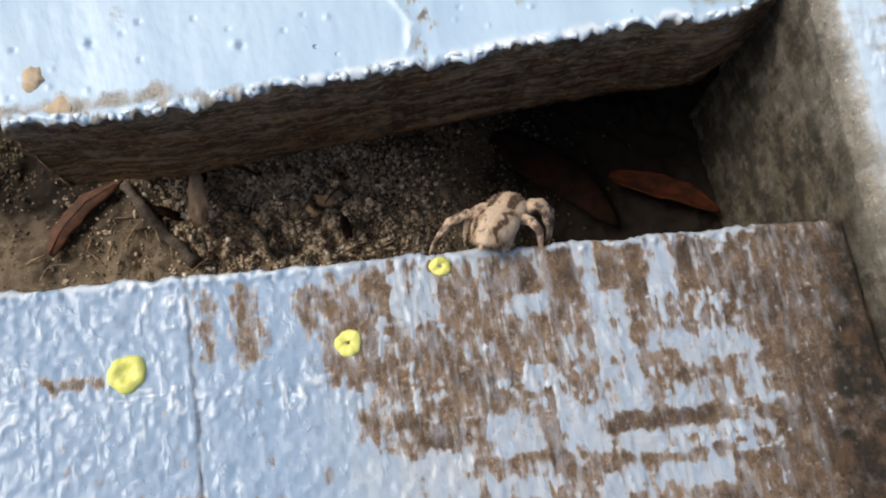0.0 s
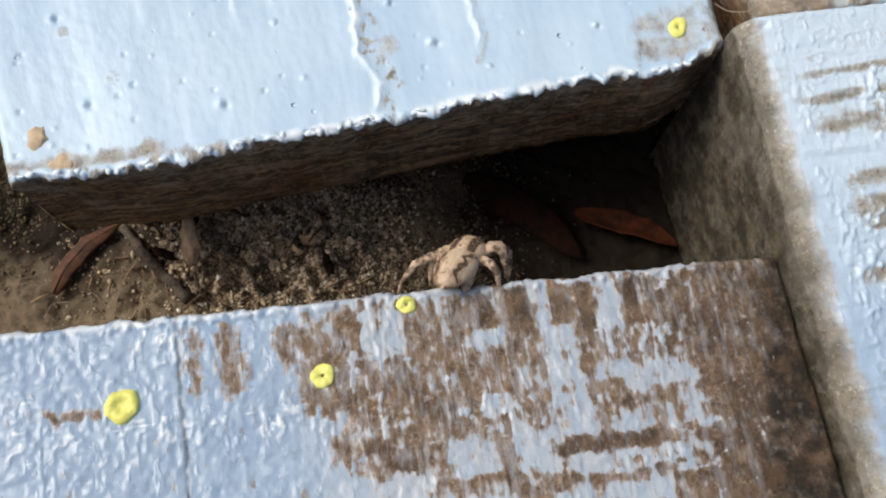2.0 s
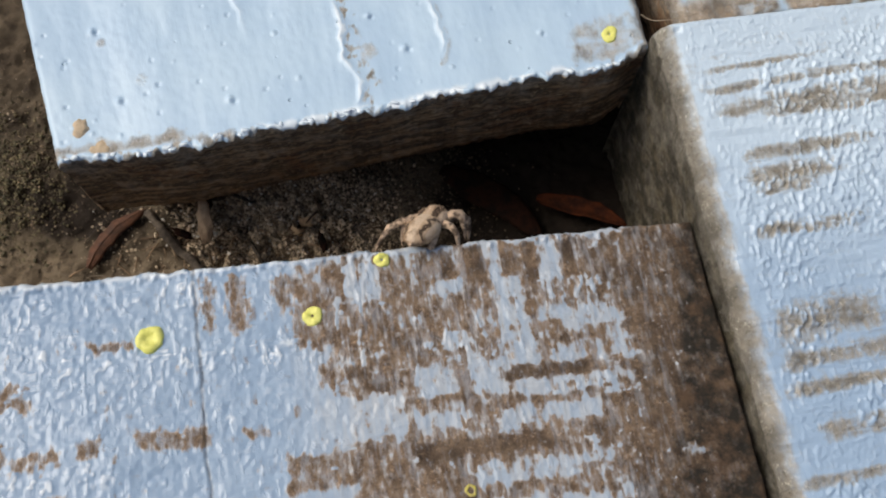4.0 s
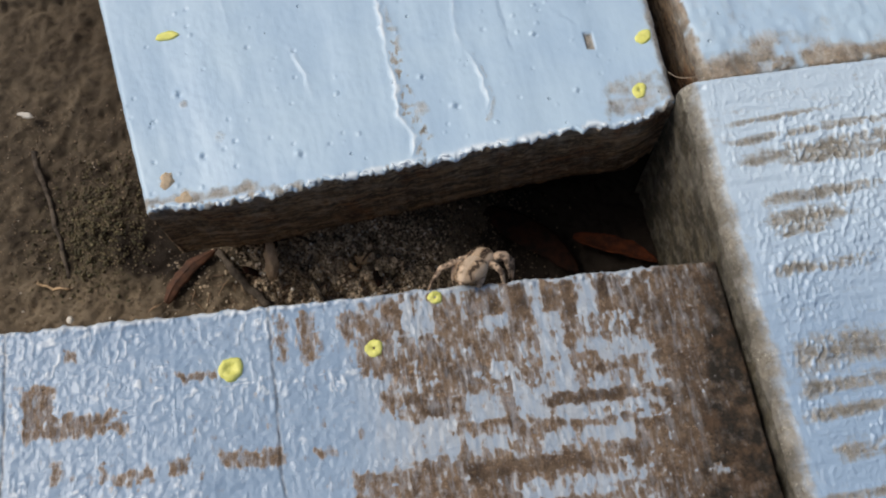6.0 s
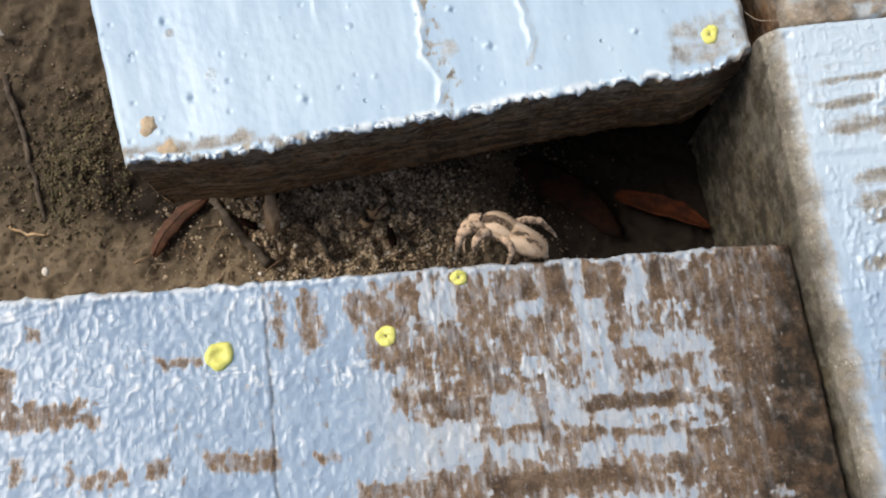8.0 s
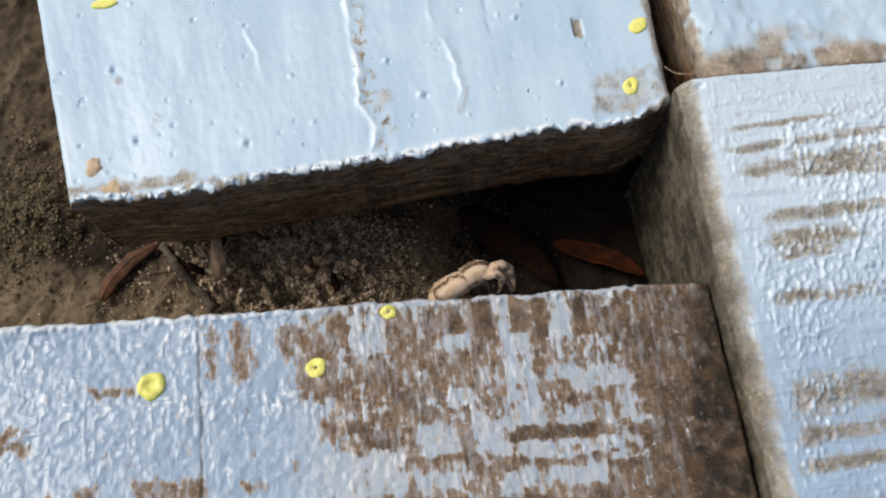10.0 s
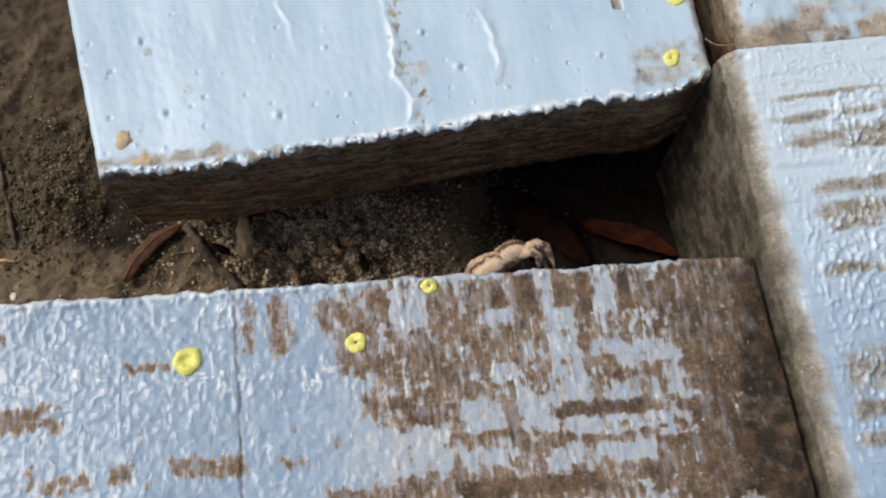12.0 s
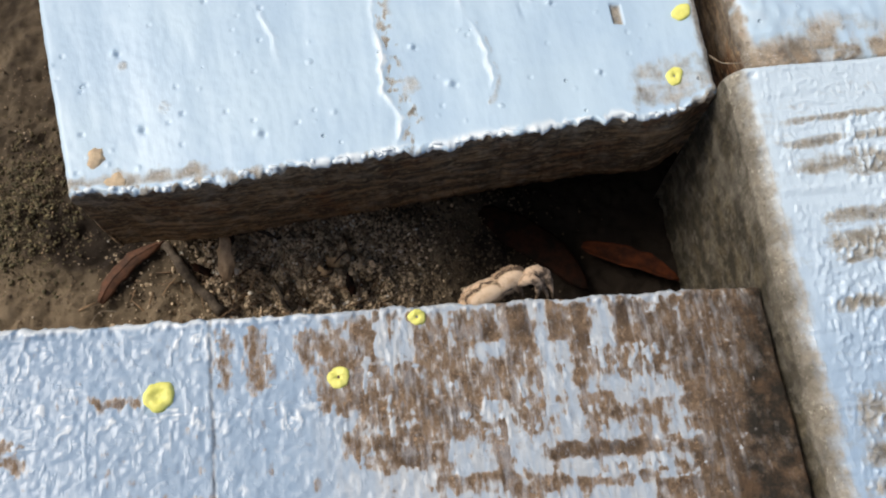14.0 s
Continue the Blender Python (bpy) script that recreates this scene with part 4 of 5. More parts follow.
def far_relief(a, b):
    return 0.8 * (fbm(a * 0.09, b * 0.03, 103, 3) - 0.5) + 0.6 * (fbm(a * 0.4, b * 0.16, 104, 4) - 0.5) + 0.3 * sstep(0.5, 0.75, fbm(a * 0.8, b * 0.6, 108, 3))


far_slab = Slab((55.9, 42.2), (0.989, 0.145), (-0.213, 0.977), (0, 105, 0, 150), (0, 0), (-0.8, 0, 0), (2.4, 2, 1.4, 2), far_relief, far_fields, 55,
                stops(0, 0, 45, 105, 0.6, 4), stops(0, 0, 50, 150, 0.6, 4), lean=(0.04, 0, 0, 0), rag=(0.5, 0, 0.4, 0))
far_slab.grime = np.array([1.1, 1.0, 1.0, 1.0])
far_block = far_slab.build("paving_block", paint_smooth)
tagged(far_block, "paving block with pale blue paint peeling to brown concrete", "paving block", "blocks round the gap")
paint_splash(far_slab, far_block, [(52.0, 83.0), (53.5, 77.5), (57.0, 74.6), (62.0, 73.2)], 6, 3.0)
paint_splash(far_slab, far_block, [(50.9, 82.0), (50.6, 77.0), (50.5, 72.0)], 7, 1.6)


# ---------------------------------------------------------------- debris in the gap
def floor_at(x, y):
    return float(soil_height(np.array([float(x)]), np.array([float(y)]))[0])


def thing(name, bm, material, label, category, group="", kind=""):
    ob = part(name, bm, material, None)
    return tagged(ob, label, category, group, kind)


def leaf(name, material, spine, width, curl, label, seed, lift=0.6, fold=0.4):
    """A dead leaf: a curled, veined blade with thickness along a bent spine of (x, y, height over the soil)."""
    bm = bmesh.new()
    rnd = random.Random(seed)
    pts = []
    for p0, p1 in zip(spine[:-1], spine[1:]):
        pts += [Vector(p0).lerp(Vector(p1), k / 5) for k in range(5)]
    pts.append(Vector(spine[-1]))
    n, m = len(pts), 9
    level = max(max(floor_at(p.x, p.y), -47) for p in pts)
    rows = []
    for i, p in enumerate(pts):
        d = pts[min(n - 1, i + 1)] - pts[max(0, i - 1)]
        s = Vector((-d.y, d.x, 0)).normalized()
        f = i / (n - 1)
        w = width * (math.sin(math.pi * min(1, 0.06 + 0.94 * f)) ** 0.6 + 0.02) * (1 + rnd.uniform(-0.10, 0.08))
        z0 = level + lift + p.z
        row = []
        for k in range(m):
            e = -1 + 2 * k / (m - 1)
            row.append(bm.verts.new((p.x + s.x * w * e, p.y + s.y * w * e, z0 + curl * e * e + fold * abs(e) + 0.10 * noise.noise(Vector((p.x * 0.3, e * 1.5, seed))))))
        rows.append(row)
    for r0, r1 in zip(rows[:-1], rows[1:]):
        for k in range(m - 1):
            bm.faces.new((r0[k], r0[k + 1], r1[k + 1], r1[k]))
    bmesh.ops.recalc_face_normals(bm, faces=bm.faces)
    bmesh.ops.solidify(bm, geom=bm.faces[:], thickness=0.22)
    ob = thing(name, bm, material, label, "dead leaf", "dead leaves in the gap")
    bm = bmesh.new()
    tube(bm, [(p.x, p.y, level + lift + p.z + 0.04) for p in pts[::2]], [0.18 - 0.10 * k / len(pts[::2]) for k in range(len(pts[::2]))], 6)
    part("midrib", bm, material, ob)
    return ob


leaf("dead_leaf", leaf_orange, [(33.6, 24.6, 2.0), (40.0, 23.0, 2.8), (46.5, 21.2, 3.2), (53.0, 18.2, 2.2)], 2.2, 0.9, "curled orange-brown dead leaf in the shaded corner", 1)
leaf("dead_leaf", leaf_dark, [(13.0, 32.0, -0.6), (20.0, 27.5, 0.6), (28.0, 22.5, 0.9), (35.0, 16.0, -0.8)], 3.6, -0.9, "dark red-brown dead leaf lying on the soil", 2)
leaf("dead_leaf", leaf_brown, [(-60.6, 7.2, 0.3), (-59.0, 11.5, 0.8), (-55.5, 16.5, 0.8), (-50.0, 20.6, 0.4)], 1.8, -0.5, "narrow curled brown dead leaf on the soil", 3, fold=-0.15)


def twig(spine, r0, r1, seed, label, material=twig_mat):
    bm = bmesh.new()
    rnd = random.Random(seed)
    pts = []
    for p0, p1 in zip(spine[:-1], spine[1:]):
        pts += [Vector(p0).lerp(Vector(p1), k / 4) for k in range(4)]
    pts.append(Vector(spine[-1]))
    pts = [(p.x + rnd.uniform(-0.2, 0.2), p.y + rnd.uniform(-0.2, 0.2), floor_at(p.x, p.y) + p.z) for p in pts]
    n = len(pts)
    tube(bm, pts, [(r0 + (r1 - r0) * k / (n - 1)) * rnd.uniform(0.85, 1.15) for k in range(n)])
    return thing("twig", bm, material, label, "twig", "twigs on the soil")


twig([(-49.6, 19.8, 1.6), (-46.0, 15.6, 2.2), (-42.0, 11.4, 1.8), (-36.5, 6.5, 1.2)], 0.85, 1.2, 21, "short dark broken twig lying on the soil")
twig([(-99, 47, 0.3), (-95, 38, 0.5), (-91.5, 31, 0.5), (-88, 22, 0.4), (-85, 14, 0.3)], 0.7, 0.5, 22, "long thin brown twig pressed into the soil")
twig([(-28, 14, 1.0), (-25.5, 10.5, 1.6), (-23.4, 7.2, 1.0)], 0.45, 0.35, 23, "short dark broken twig lying on the soil")
twig([(-36.5, 21.5, 0.8), (-32, 22.8, 1.2), (-27, 22.4, 0.8)], 0.5, 0.3, 24, "short dark broken twig lying on the soil")
twig([(-92, 12.5, 0.3), (-88.5, 11.4, 0.4), (-84.5, 11.2, 0.3)], 0.35, 0.25, 25, "thin pale straw on the soil", chip_mat)


def wood_chip(x, y, turn, length, wide, seed, label, material=chip_mat, lean=20, lift=2.8):
    bm = bmesh.new()
    m = pose(0, 0, 0, lean, 0, turn).to_3x3()
    ax = [m @ Vector((wide, 0, 0)), m @ Vector((0, length, 0)), m @ Vector((0, 0, 0.55 * wide))]
    lump(bm, (x, y, floor_at(x, y) + lift), ax, seed, 0.5, 3)
    return thing("bark_chip", bm, material, label, "bark chip", "bark chips on the soil")


wood_chip(-35.4, 15.0, 6, 4.4, 1.5, 31, "pale brown splinter of bark standing in the soil", pale_bark, 30, 5.2)
wood_chip(-36.4, 19.6, 0, 2.6, 1.4, 35, "dark crumb of bark on the soil", leaf_dark, lift=4.6)


def curled_scrap(x, y, turn, radius, seed, label):
    """A strip of thin bark rolled into an open curl."""
    bm = bmesh.new()
    m = pose(0, 0, 0, 35, 0, turn).to_3x3()
    z = floor_at(x, y) + radius
    rings = []
    for k in range(19):
        w = radians(-40 + 250 * k / 18)
        r = radius * (1 + 0.12 * noise.noise(Vector((k * 0.5, seed, 0))))
        rings.append([bm.verts.new(Vector((x, y, z)) + m @ Vector((r * math.cos(w), e * radius * (0.5 + 0.15 * noise.noise(Vector((k * 0.6, seed, e)))), r * math.sin(w)))) for e in (-1, -0.3, 0.3, 1)])
    for r0, r1 in zip(rings[:-1], rings[1:]):
        for k in range(3):
            bm.faces.new((r0[k], r0[k + 1], r1[k + 1], r1[k]))
    bmesh.ops.recalc_face_normals(bm, faces=bm.faces)
    bmesh.ops.solidify(bm, geom=bm.faces[:], thickness=0.45)
    return thing("bark_scrap", bm, chip_mat, label, "bark scrap", "bark scraps on the soil")


curled_scrap(-15.6, 18.6, 15, 2.0, 3, "curled brown scrap of bark on the crumbly soil")
curled_scrap(-17.5, 15.6, -35, 1.4, 7, "small curled scrap of bark")
wood_chip(-41.0, 14.0, 70, 2.0, 0.8, 36, "dark crumb of bark on the soil", leaf_dark)
wood_chip(-12.0, 12.5, 20, 2.2, 0.8, 37, "dark crumb of bark on the soil", leaf_dark)
wood_chip(-101.0, 55.5, 80, 2.0, 0.7, 34, "small white flake on the soil", white_bit, 0)
wood_chip(-82.0, 3.0, 30, 0.9, 0.7, 39, "small white flake on the soil", white_bit, 0)


def crumbs(name, count, region, sizes, material, label, seed, sub=1, bias=None):
    """Loose grains scattered on the soil, joined as one."""
    rnd = random.Random(seed)
    base = bmesh.new()
    bmesh.ops.create_icosphere(base, subdivisions=sub, radius=1.0)
    bv = np.array([v.co for v in base.verts])
    bf = np.array([[v.index for v in f.verts] for f in base.faces])
    base.free()
    spots = []
    while len(spots) < count:
        x, y = rnd.uniform(region[0], region[2]), rnd.uniform(region[1], region[3])
        if not bias or rnd.random() <= bias(x, y):
            spots.append((x, y))
    spots = np.array(spots)
    ground_z = soil_height(spots[:, 0], spots[:, 1])
    V, F = [], []
    for k, ((x, y), z) in enumerate(zip(spots, ground_z)):
        r = sizes[0] + (sizes[1] - sizes[0]) * rnd.random() ** 3
        m = np.array(Euler((rnd.uniform(0, 6), rnd.uniform(0, 6), rnd.uniform(0, 6))).to_matrix())
        s = np.array([rnd.uniform(0.6, 1.3) for _ in range(3)]) * r
        p = (bv * (1 + 0.25 * np.sin(bv * 5 + k)[:, ::-1])) * s
        V.append(p @ m.T + np.array([x, y, z + 0.45 * r]))
        F.append(bf + k * len(bv))
    me = bpy.data.meshes.new(name)
    me.from_pydata((np.concatenate(V) * MM).tolist(), [], np.concatenate(F).tolist())
    me.materials.append(material)
    return tagged(new(name, me), label, "soil crumbs", kind="stuff")


def heap(x, y):
    return (0.012 + math.exp(-(((x + 22) / 24) ** 2 + ((y - 17 - 0.15 * (x + 26)) / 10) ** 2)) / (1 + math.exp(-(x + 0.6 * (y - 12) + 39) / 1.5))) / (1 + math.exp((x + 1) / 3))


crumbs("soil_crumbs", 30000, (-62, -4, 16, 38), (0.10, 0.46), grains_mat, "loose dark and pale crumbs of soil in the gap", 61, 1, heap)
# crumbs in the corner, their shade put into the grain colour
crumbs("soil_crumbs", 7000, (-12, 4, 40, 38), (0.10, 0.42), shaded_grains, "fine crumbs of soil, coloured darker for the shaded corner", 65, 1, lambda x, y: 1 / (1 + math.exp((x - 12) / 5)))
crumbs("soil_crumbs", 3500, (-118, -8, -45, 60), (0.08, 0.36), soil_grit, "loose crumbs of soil on the open ground", 62, 1)
crumbs("soil_crumbs", 130, (-60, -2, 5, 27), (0.4, 0.9), grains_mat, "larger clods of soil in the gap", 63, 1, heap)
crumbs("soil_crumbs", 2600, (-98, 8, -62, 50), (0.10, 0.42), clod_mat, "dark mossy clods of soil beside the block", 64, 2, lambda x, y: math.exp(-(((x + 80) / 9) ** 2 + ((y - 26) / 13) ** 2)))


def litter(count, seed):
    """Short dry shreds of plants lying about on the heap, joined as one."""
    rnd = random.Random(seed)
    bm = bmesh.new()
    for k in range(count):
        x, y = rnd.gauss(-28, 14), rnd.gauss(13, 5)
        if y < 0 or y > 24 + 0.23 * x + 2:
            continue
        w, l, z = rnd.uniform(0, 6.28), rnd.uniform(0.8, 2.6), floor_at(x, y) + rnd.uniform(0.3, 1.0)
        dx, dy, up = math.cos(w) * l, math.sin(w) * l, rnd.uniform(-0.3, 0.6)
        r = rnd.uniform(0.07, 0.2)
        tube(bm, [(x - dx, y - dy, z - up), (x + rnd.uniform(-0.3, 0.3), y, z + 0.25), (x + dx, y + dy, z + up)], [r, 1.2 * r, 0.6 * r], 5)
    return thing("plant_litter", bm, litter_mat, "short dry brown shreds of plants on the soil", "litter", kind="stuff")


litter(190, 71)

# a reddish pebble lodged in the joint, a dry fibre, and torn fibres under the chipped edge
bm = bmesh.new()
lump(bm, (42.0, 86.2, 1.0), [AX[0] * 7.2, AX[1] * 7.6, AX[2] * 5.2], 9, 0.12, 3)
thing("pebble", bm, stone_mat, "smooth reddish-brown pebble wedged in the joint", "pebble")


def fibre(points, r, label):
    bm = bmesh.new()
    pts = [Vector(points[0])]
    for p0, p1, p2, p3 in zip([points[0]] + points[:-2], points[:-1], points[1:], points[2:] + [points[-1]]):
        a, b, c, d = Vector(p0), Vector(p1), Vector(p2), Vector(p3)
        for k in range(1, 7):
            t = k / 6
            pts.append(0.5 * (2 * b + (c - a) * t + (2 * a - 5 * b + 4 * c - d) * t * t + (3 * b - a - 3 * c + d) * t ** 3))
    tube(bm, pts, [r] * len(pts), 5)
    return thing("dry_fibre", bm, hair_mat, label, "fibre", "dry fibres on the blocks")


fibre([(48.6, 44.5, -0.6), (50.6, 42.2, 0.9), (54.5, 40.6, 4.6), (58.5, 41.0, 6.2)], 0.09, "thin curled dry fibre across the joint")
fibre([(-2.6, 24.6, -0.4), (-3.0, 23.6, -0.6), (-3.4, 22.8, -1.6)], 0.05, "thin dry fibre hanging from the chipped edge")
fibre([(-62.0, 3.0, -40), (-60.5, 5.5, -39.6), (-57.5, 6.0, -40.2)], 0.10, "thin dry fibre on the soil")


# ---------------------------------------------------------------- the jumping spider
def spider_materials():
    m = Nodes("spider_hair_pale", 0.9)
    col = m.mix(m.ramp(m.noise(900, 5, 0.7), 0.35, 0.65), (0.60, 0.44, 0.30), (0.44, 0.31, 0.205))
    col = m.mix(m.ramp(m.math("ADD", m.attr("mark"), m.math("MULTIPLY", m.math("SUBTRACT", m.noise(900, 5, 0.75), 0.5), 1.7)), 0.35, 0.75), col, (0.10, 0.068, 0.048))
    col = m.mix(m.ramp(m.attr("pale"), 0.3, 0.9, 0.0, 0.8), col, (0.70, 0.555, 0.41))
    hairs = m.noise(2500, 3, 0.7, (1.0, 3.0, 3.0))
    body = m.done(col, 0.85, m.bump(hairs, 0.0003, 0.8), 0.2)
    m = Nodes("spider_leg", 0.85)
    col = m.mix(m.ramp(m.noise(700, 4, 0.7), 0.42, 0.60), (0.54, 0.40, 0.285), (0.12, 0.085, 0.062))
    legs = m.done(col, 0.85, m.bump(m.noise(2600, 3, 0.7), 0.0003, 0.7), 0.2)
    m = Nodes("spider_eye", 0.15)
    return body, legs, m.done((0.008, 0.006, 0.005), 0.12)


hair_body, hair_leg, eye_mat = spider_materials()


def spider_body(name, centre, half, marks, parent, taper=0.0, label=""):
    """An egg-shaped body part of the spider with its pattern as point attributes."""
    nu, nv = 72, 56
    V, mark, pale = [], [], []
    for i in range(nu + 1):
        w = math.pi * i / nu
        f = -math.cos(w)
        r = math.sin(w) ** 0.85
        for k in range(nv):
            p = 2 * math.pi * k / nv
            y, z = math.cos(p), math.sin(p)
            wide = r * (1 + taper * f)
            v = Vector((f * half[0], y * wide * half[1], z * wide * half[2] * (1.0 if z > 0 else 0.8)))
            v *= 1 + 0.025 * noise.noise(v * 1.3)
            V.append((centre[0] + v.x, centre[1] + v.y, centre[2] + v.z))
            a, b = marks(f, y * r, z * r)
            mark.append(a)
            pale.append(b)
    idx = np.arange((nu + 1) * nv).reshape(nu + 1, nv)
    nxt = np.roll(idx, -1, 1)
    quads = np.stack([idx[:-1], nxt[:-1], nxt[1:], idx[1:]], -1).reshape(-1, 4)
    me = grid_mesh(name, V, quads[:, ::-1], hair_body, {"mark": mark, "pale": pale})
    ob = new(name, me)
    ob.parent = parent
    return tagged(ob, label) if label else ob


def soft_band(v, at, half):
    return math.exp(-((v - at) / half) ** 4)


def abdomen_marks(f, y, z):
    wave = 0.09 * math.sin(f * 9) + 0.05 * math.sin(f * 17)
    line = soft_band(abs(y) + wave, 0.62, 0.15) * (1.0 if z > -0.2 else 0.0) * soft_band(f, -0.1, 0.85)
    chevron = 0.45 * soft_band(math.sin(f * 8 + 4 * abs(y)), 1.0, 0.25) * soft_band(y, 0, 0.5) * (1.0 if z > 0 else 0.0)
    return max(0.9 * line, chevron, 0.35 if z < -0.4 else 0.0), soft_band(y, 0, 0.38) * (1.0 if z > 0 else 0.0) + soft_band(abs(y), 0.9, 0.12) * 0.8


def head_marks(f, y, z):
    band = 1.3 * soft_band(abs(y), 0.50, 0.24) * (1.0 if z > -0.1 else 0.0) * soft_band(f, 0.25, 0.85)
    face = 0.7 * max(0.0, min(1.0, (f - 0.75) * 8))
    return max(band, face), max(soft_band(y, 0, 0.2) * (0.7 if z > 0 else 0.0), 1.2 * soft_band(abs(y), 0.88, 0.12))


spider = new("jumping_spider")
tagged(spider, "pale beige and dark hairy jumping spider clinging to the block's edge", "spider")
carapace = spider_body("carapace", (1.8, 0, 2.6), (2.9, 2.25, 1.75), head_marks, spider, 0.05, "beige carapace with dark eye bands")
abdomen = spider_body("abdomen", (-1.9, 0, 2.4), (3.4, 2.35, 1.85), abdomen_marks, spider, 0.20, "pale beige abdomen with dark chevrons")
for x, y, z, r in ((4.4, 0.52, 2.75, 0.50), (4.4, -0.52, 2.75, 0.50), (4.0, 1.2, 2.9, 0.30), (4.0, -1.2, 2.9, 0.30), (2.4, 1.3, 3.45, 0.24), (2.4, -1.3, 3.45, 0.24)):
    bm = bmesh.new()
    bmesh.ops.create_icosphere(bm, subdivisions=2, radius=r)
    bmesh.ops.translate(bm, vec=(x, y, z), verts=bm.verts)
    part("eye", bm, eye_mat, carapace, "glossy black eye")
for s in (1, -1):
    bm = bmesh.new()
    tube(bm, [(4.1, 0.75 * s, 1.7), (5.1, 1.0 * s, 1.9), (5.8, 0.9 * s, 1.1), (6.0, 0.7 * s, 0.5)], [0.32, 0.36, 0.34, 0.22])
    part("palp", bm, hair_leg, spider, "short pale hairy palp")
    bm = bmesh.new()
    tube(bm, [(4.2, 0.45 * s, 1.7), (4.5, 0.5 * s, 0.9), (4.4, 0.45 * s, 0.35)], [0.42, 0.40, 0.2])
    part("jaw", bm, leaf_dark, spider, "dark jaw")
bm = bmesh.new()
tube(bm, [(-4.8, 0, 2.1), (-5.4, 0.0, 2.0), (-5.7, 0.0, 1.9)], [0.4, 0.3, 0.12])
part("spinneret", bm, hair_leg, spider)



def coat_of_hair(centre, half, count, parent, seed):
    """Short stiff hairs that stand off a body part of the spider, joined as one."""
    rnd = random.Random(seed)
    bm = bmesh.new()
    for k in range(count):
        f, p = rnd.uniform(-0.92, 0.92), rnd.uniform(0, 2 * math.pi)
        r = math.sqrt(1 - f * f)
        n = Vector((f, r * math.cos(p), r * math.sin(p)))
        base = Vector(centre) + Vector((n.x * half[0], n.y * half[1], n.z * half[2] * (1.0 if n.z > 0 else 0.8))) * 0.97
        tip = base + (n + Vector((-0.9, rnd.uniform(-0.4, 0.4), rnd.uniform(-0.4, 0.4)))).normalized() * rnd.uniform(0.2, 0.5)
        tube(bm, [base, base.lerp(tip, 0.5) + n * 0.06, tip], [0.05, 0.04, 0.012], 3)
    return part("hair", bm, hair_body, parent, "short pale bristly hairs")


coat_of_hair((1.8, 0, 2.6), (2.9, 2.25, 1.75), 520, carapace, 81)
coat_of_hair((-1.9, 0, 2.4), (3.4, 2.2, 1.8), 520, abdomen, 82)

# legs: hip x, foot x, foot y, reach of the knee
LEGS = [(3.4, 8.0, 3.0, 1.6), (2.6, 4.6, 4.2, 1.3), (1.7, -1.0, 4.4, 1.05), (0.9, -6.0, 3.8, 1.1)]
SIZE = 1.19
legs = []
for s in (1, -1):
    for hip, fx, fy, fat in LEGS:
        h = Vector((hip, 1.3 * s, 1.9))
        foot = Vector((fx, fy * s, 0.05))
        d = foot - h
        k1 = h + Vector((0.34 * d.x, 0.42 * d.y, 1.55))
        k2 = h + Vector((0.62 * d.x, 0.72 * d.y, 1.25))
        k3 = h + Vector((0.90 * d.x, 0.96 * d.y, -0.75))
        bm = bmesh.new()
        pts = [Vector((0, 0, 0)), (k1 - h) * 0.5 + Vector((0, 0, 0.25)), k1 - h, k2 - h, (k2 + k3) * 0.5 - h, k3 - h, d]
        tube(bm, pts, [0.42 * fat, 0.58 * fat, 0.50 * fat, 0.43 * fat, 0.34 * fat, 0.24, 0.14], 9)
        leg = part("leg", bm, hair_leg, spider, "pale hairy leg with dark bands")
        leg.matrix_basis = Matrix.Translation(h * MM)
        legs.append((leg, h * MM * SIZE, d * MM * SIZE))

for ob in spider.children_recursive:
    ob.data.transform(Matrix.Scale(SIZE, 4))
for leg, hip, rest in legs:
    leg.matrix_basis = Matrix.Translation(hip)


# ---------------------------------------------------------------- what moves
def stand(x, y, z, forward, back):
    """A pose (mm) that heads along forward, with its back turned towards back."""
    f = Vector(forward).normalized()
    side = Vector(back).cross(f).normalized()
    up = f.cross(side)
    m = Matrix((f, side, up)).transposed().to_4x4()
    return Matrix.Translation(Vector((x, y, z)) * MM) @ m @ Matrix.Translation(Vector((0, 0, -2.4)) * MM)


HEAD_UP = ((0.42, 0.66, -0.62), (-0.17, 0.66, 0.73))
TURN = ((0.20, 0.68, -0.68), (-0.12, 0.66, 0.72))
AWAY = ((-0.26, 0.66, -0.66), (0.08, 0.60, 0.76))
ALONG = ((-0.90, 0.40, 0.10), (0.30, 0.70, 0.64))
DOWN = ((0.84, 0.52, 0.02), (-0.38, 0.86, 0.28))


def edge_y(x):
    """The worn block's edge over the gap (mm)."""
    return 5.7 + 0.1329 * (x - 55.6)


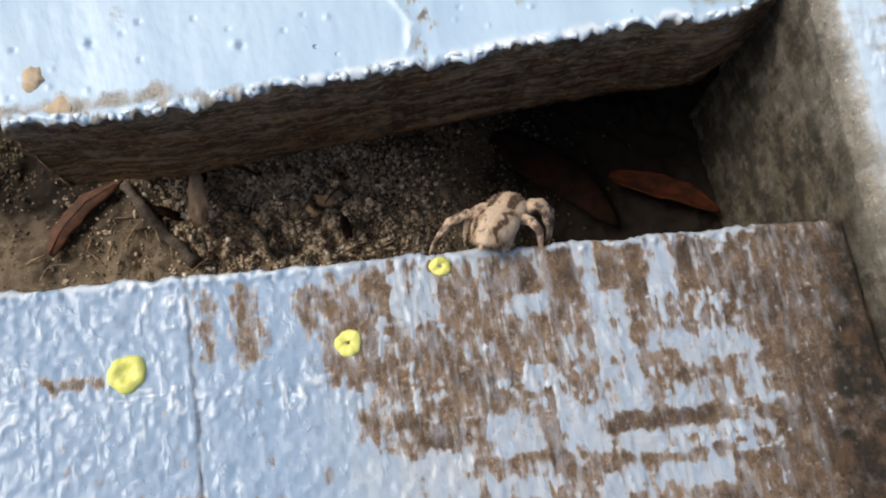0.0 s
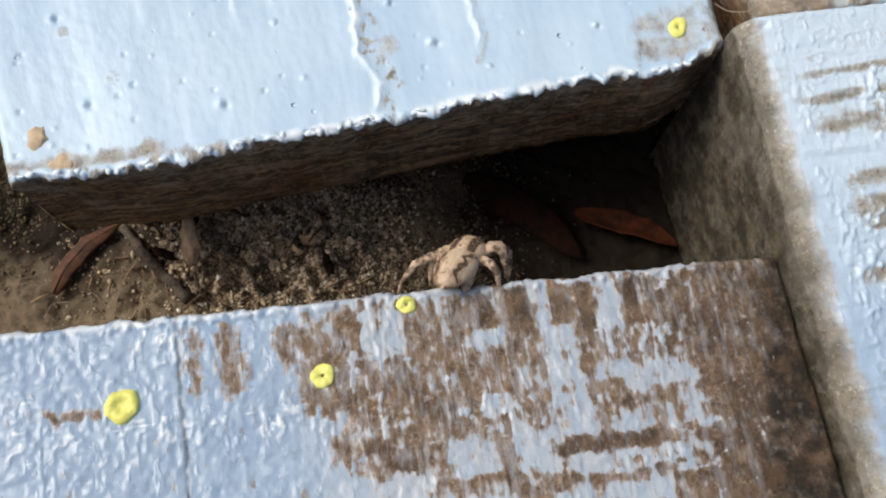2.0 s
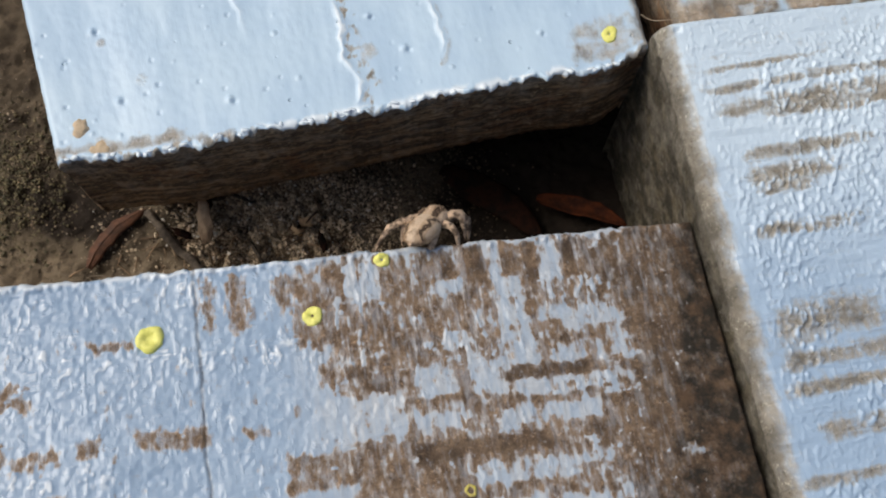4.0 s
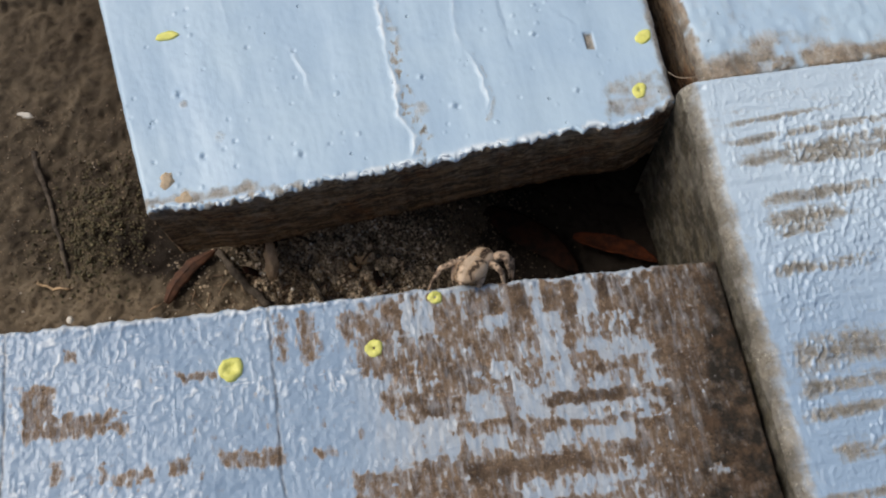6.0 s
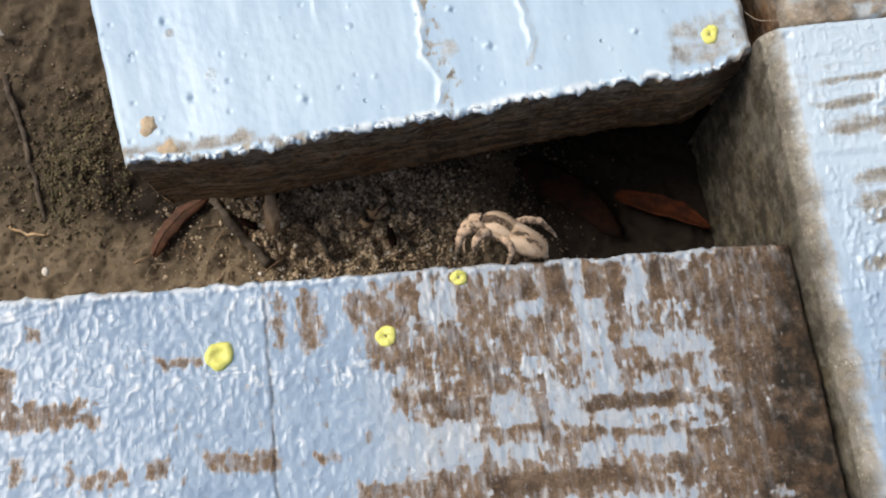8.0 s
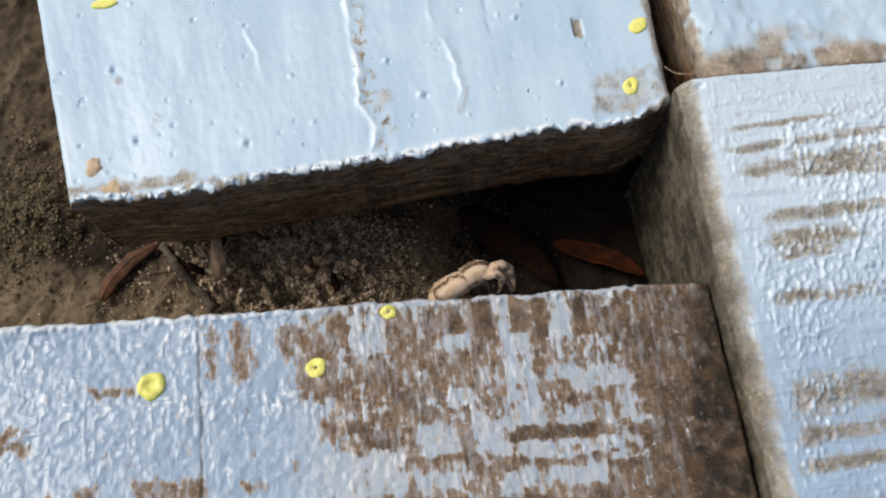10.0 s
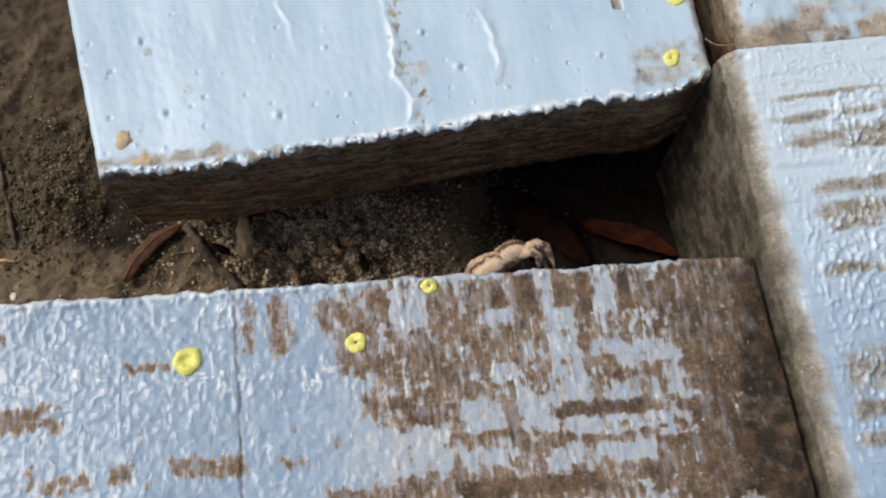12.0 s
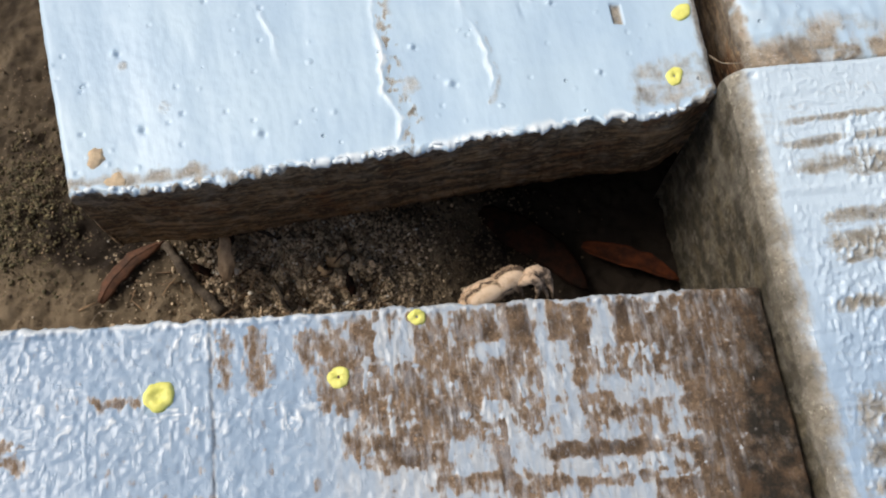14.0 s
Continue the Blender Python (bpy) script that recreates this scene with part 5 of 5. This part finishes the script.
def leg_rows(leg, hip, rest, rows, reach, back):
    """Poses of a leg on the spider, turned at the hip so that its foot reaches for the block."""
    made = []
    for t, body, lift in rows:
        want = body @ (hip + rest)
        middle = body.translation.x
        want.x = middle + (reach if 6.25 < t < 7.15 or 8.5 < t < 9.0 else 1.0) * (want.x - middle)
        want.y = (edge_y(want.x / MM) + (1.6 if back and t < 6.25 else 0.3)) * MM
        want.z = max(min(want.z, (-6.0 if t > 9.5 else -2.8) * MM), -11.0 * MM)
        if lift < 0:
            want = body @ hip + Vector((5.6, -0.2, -1.6)) * MM
        aim = body.inverted() @ want - hip
        turn = rest.rotation_difference(aim)
        turn = Matrix.Identity(3).to_quaternion().slerp(turn, 0.95 * (1 - max(lift, 0)))
        made.append((t, Matrix.Translation(hip) @ turn.to_matrix().to_4x4()))
    walk(leg, made)


def motions():
    rows = [
        (0.0, 9.8, 2.6, -0.6, HEAD_UP), (6.20, 9.8, 2.6, -0.6, HEAD_UP), (6.30, 9.4, 2.9, -1.2, TURN), (6.45, 9.2, 4.1, -1.0, AWAY), (6.70, 9.0, 4.2, -1.2, AWAY), (7.10, 8.7, 4.6, -1.3, AWAY),
        (7.20, 11.0, 4.2, -1.0, ALONG), (7.50, 11.3, 3.5, -1.0, ALONG), (7.70, 10.3, 3.9, -1.0, ALONG), (8.30, 10.3, 3.9, -1.0, ALONG), (8.70, 11.0, 4.6, -1.5, AWAY),
        (9.20, 13.0, 4.0, -2.0, HEAD_UP), (9.80, 14.2, 1.9, -2.0, DOWN), (10.0, 14.4, 2.6, -2.5, DOWN), (10.5, 11.5, 2.0, -4.2, DOWN), (11.0, 11.9, 2.0, -4.2, DOWN), (11.5, 13.1, 2.3, -4.2, DOWN),
        (12.5, 13.9, 1.8, -4.4, DOWN), (13.5, 14.6, 1.5, -4.4, DOWN), (14.0, 14.4, 2.2, -3.2, DOWN),
    ]
    poses = [(t, stand(x, y, z, *way)) for t, x, y, z, way in rows]
    walk(spider, poses)
    for k, (leg, hip, rest) in enumerate(legs):
        raised, hind = k in (0, 4), k == 7
        leg_rows(leg, hip, rest, [(t, m, 0.45 if raised and 6.6 < t < 7.15 else -1.0 if hind and 7.15 < t < 8.4 else 0.0) for t, m in poses], 2.0 if k % 4 < 2 else 1.4, k % 4 == 3)

motions()
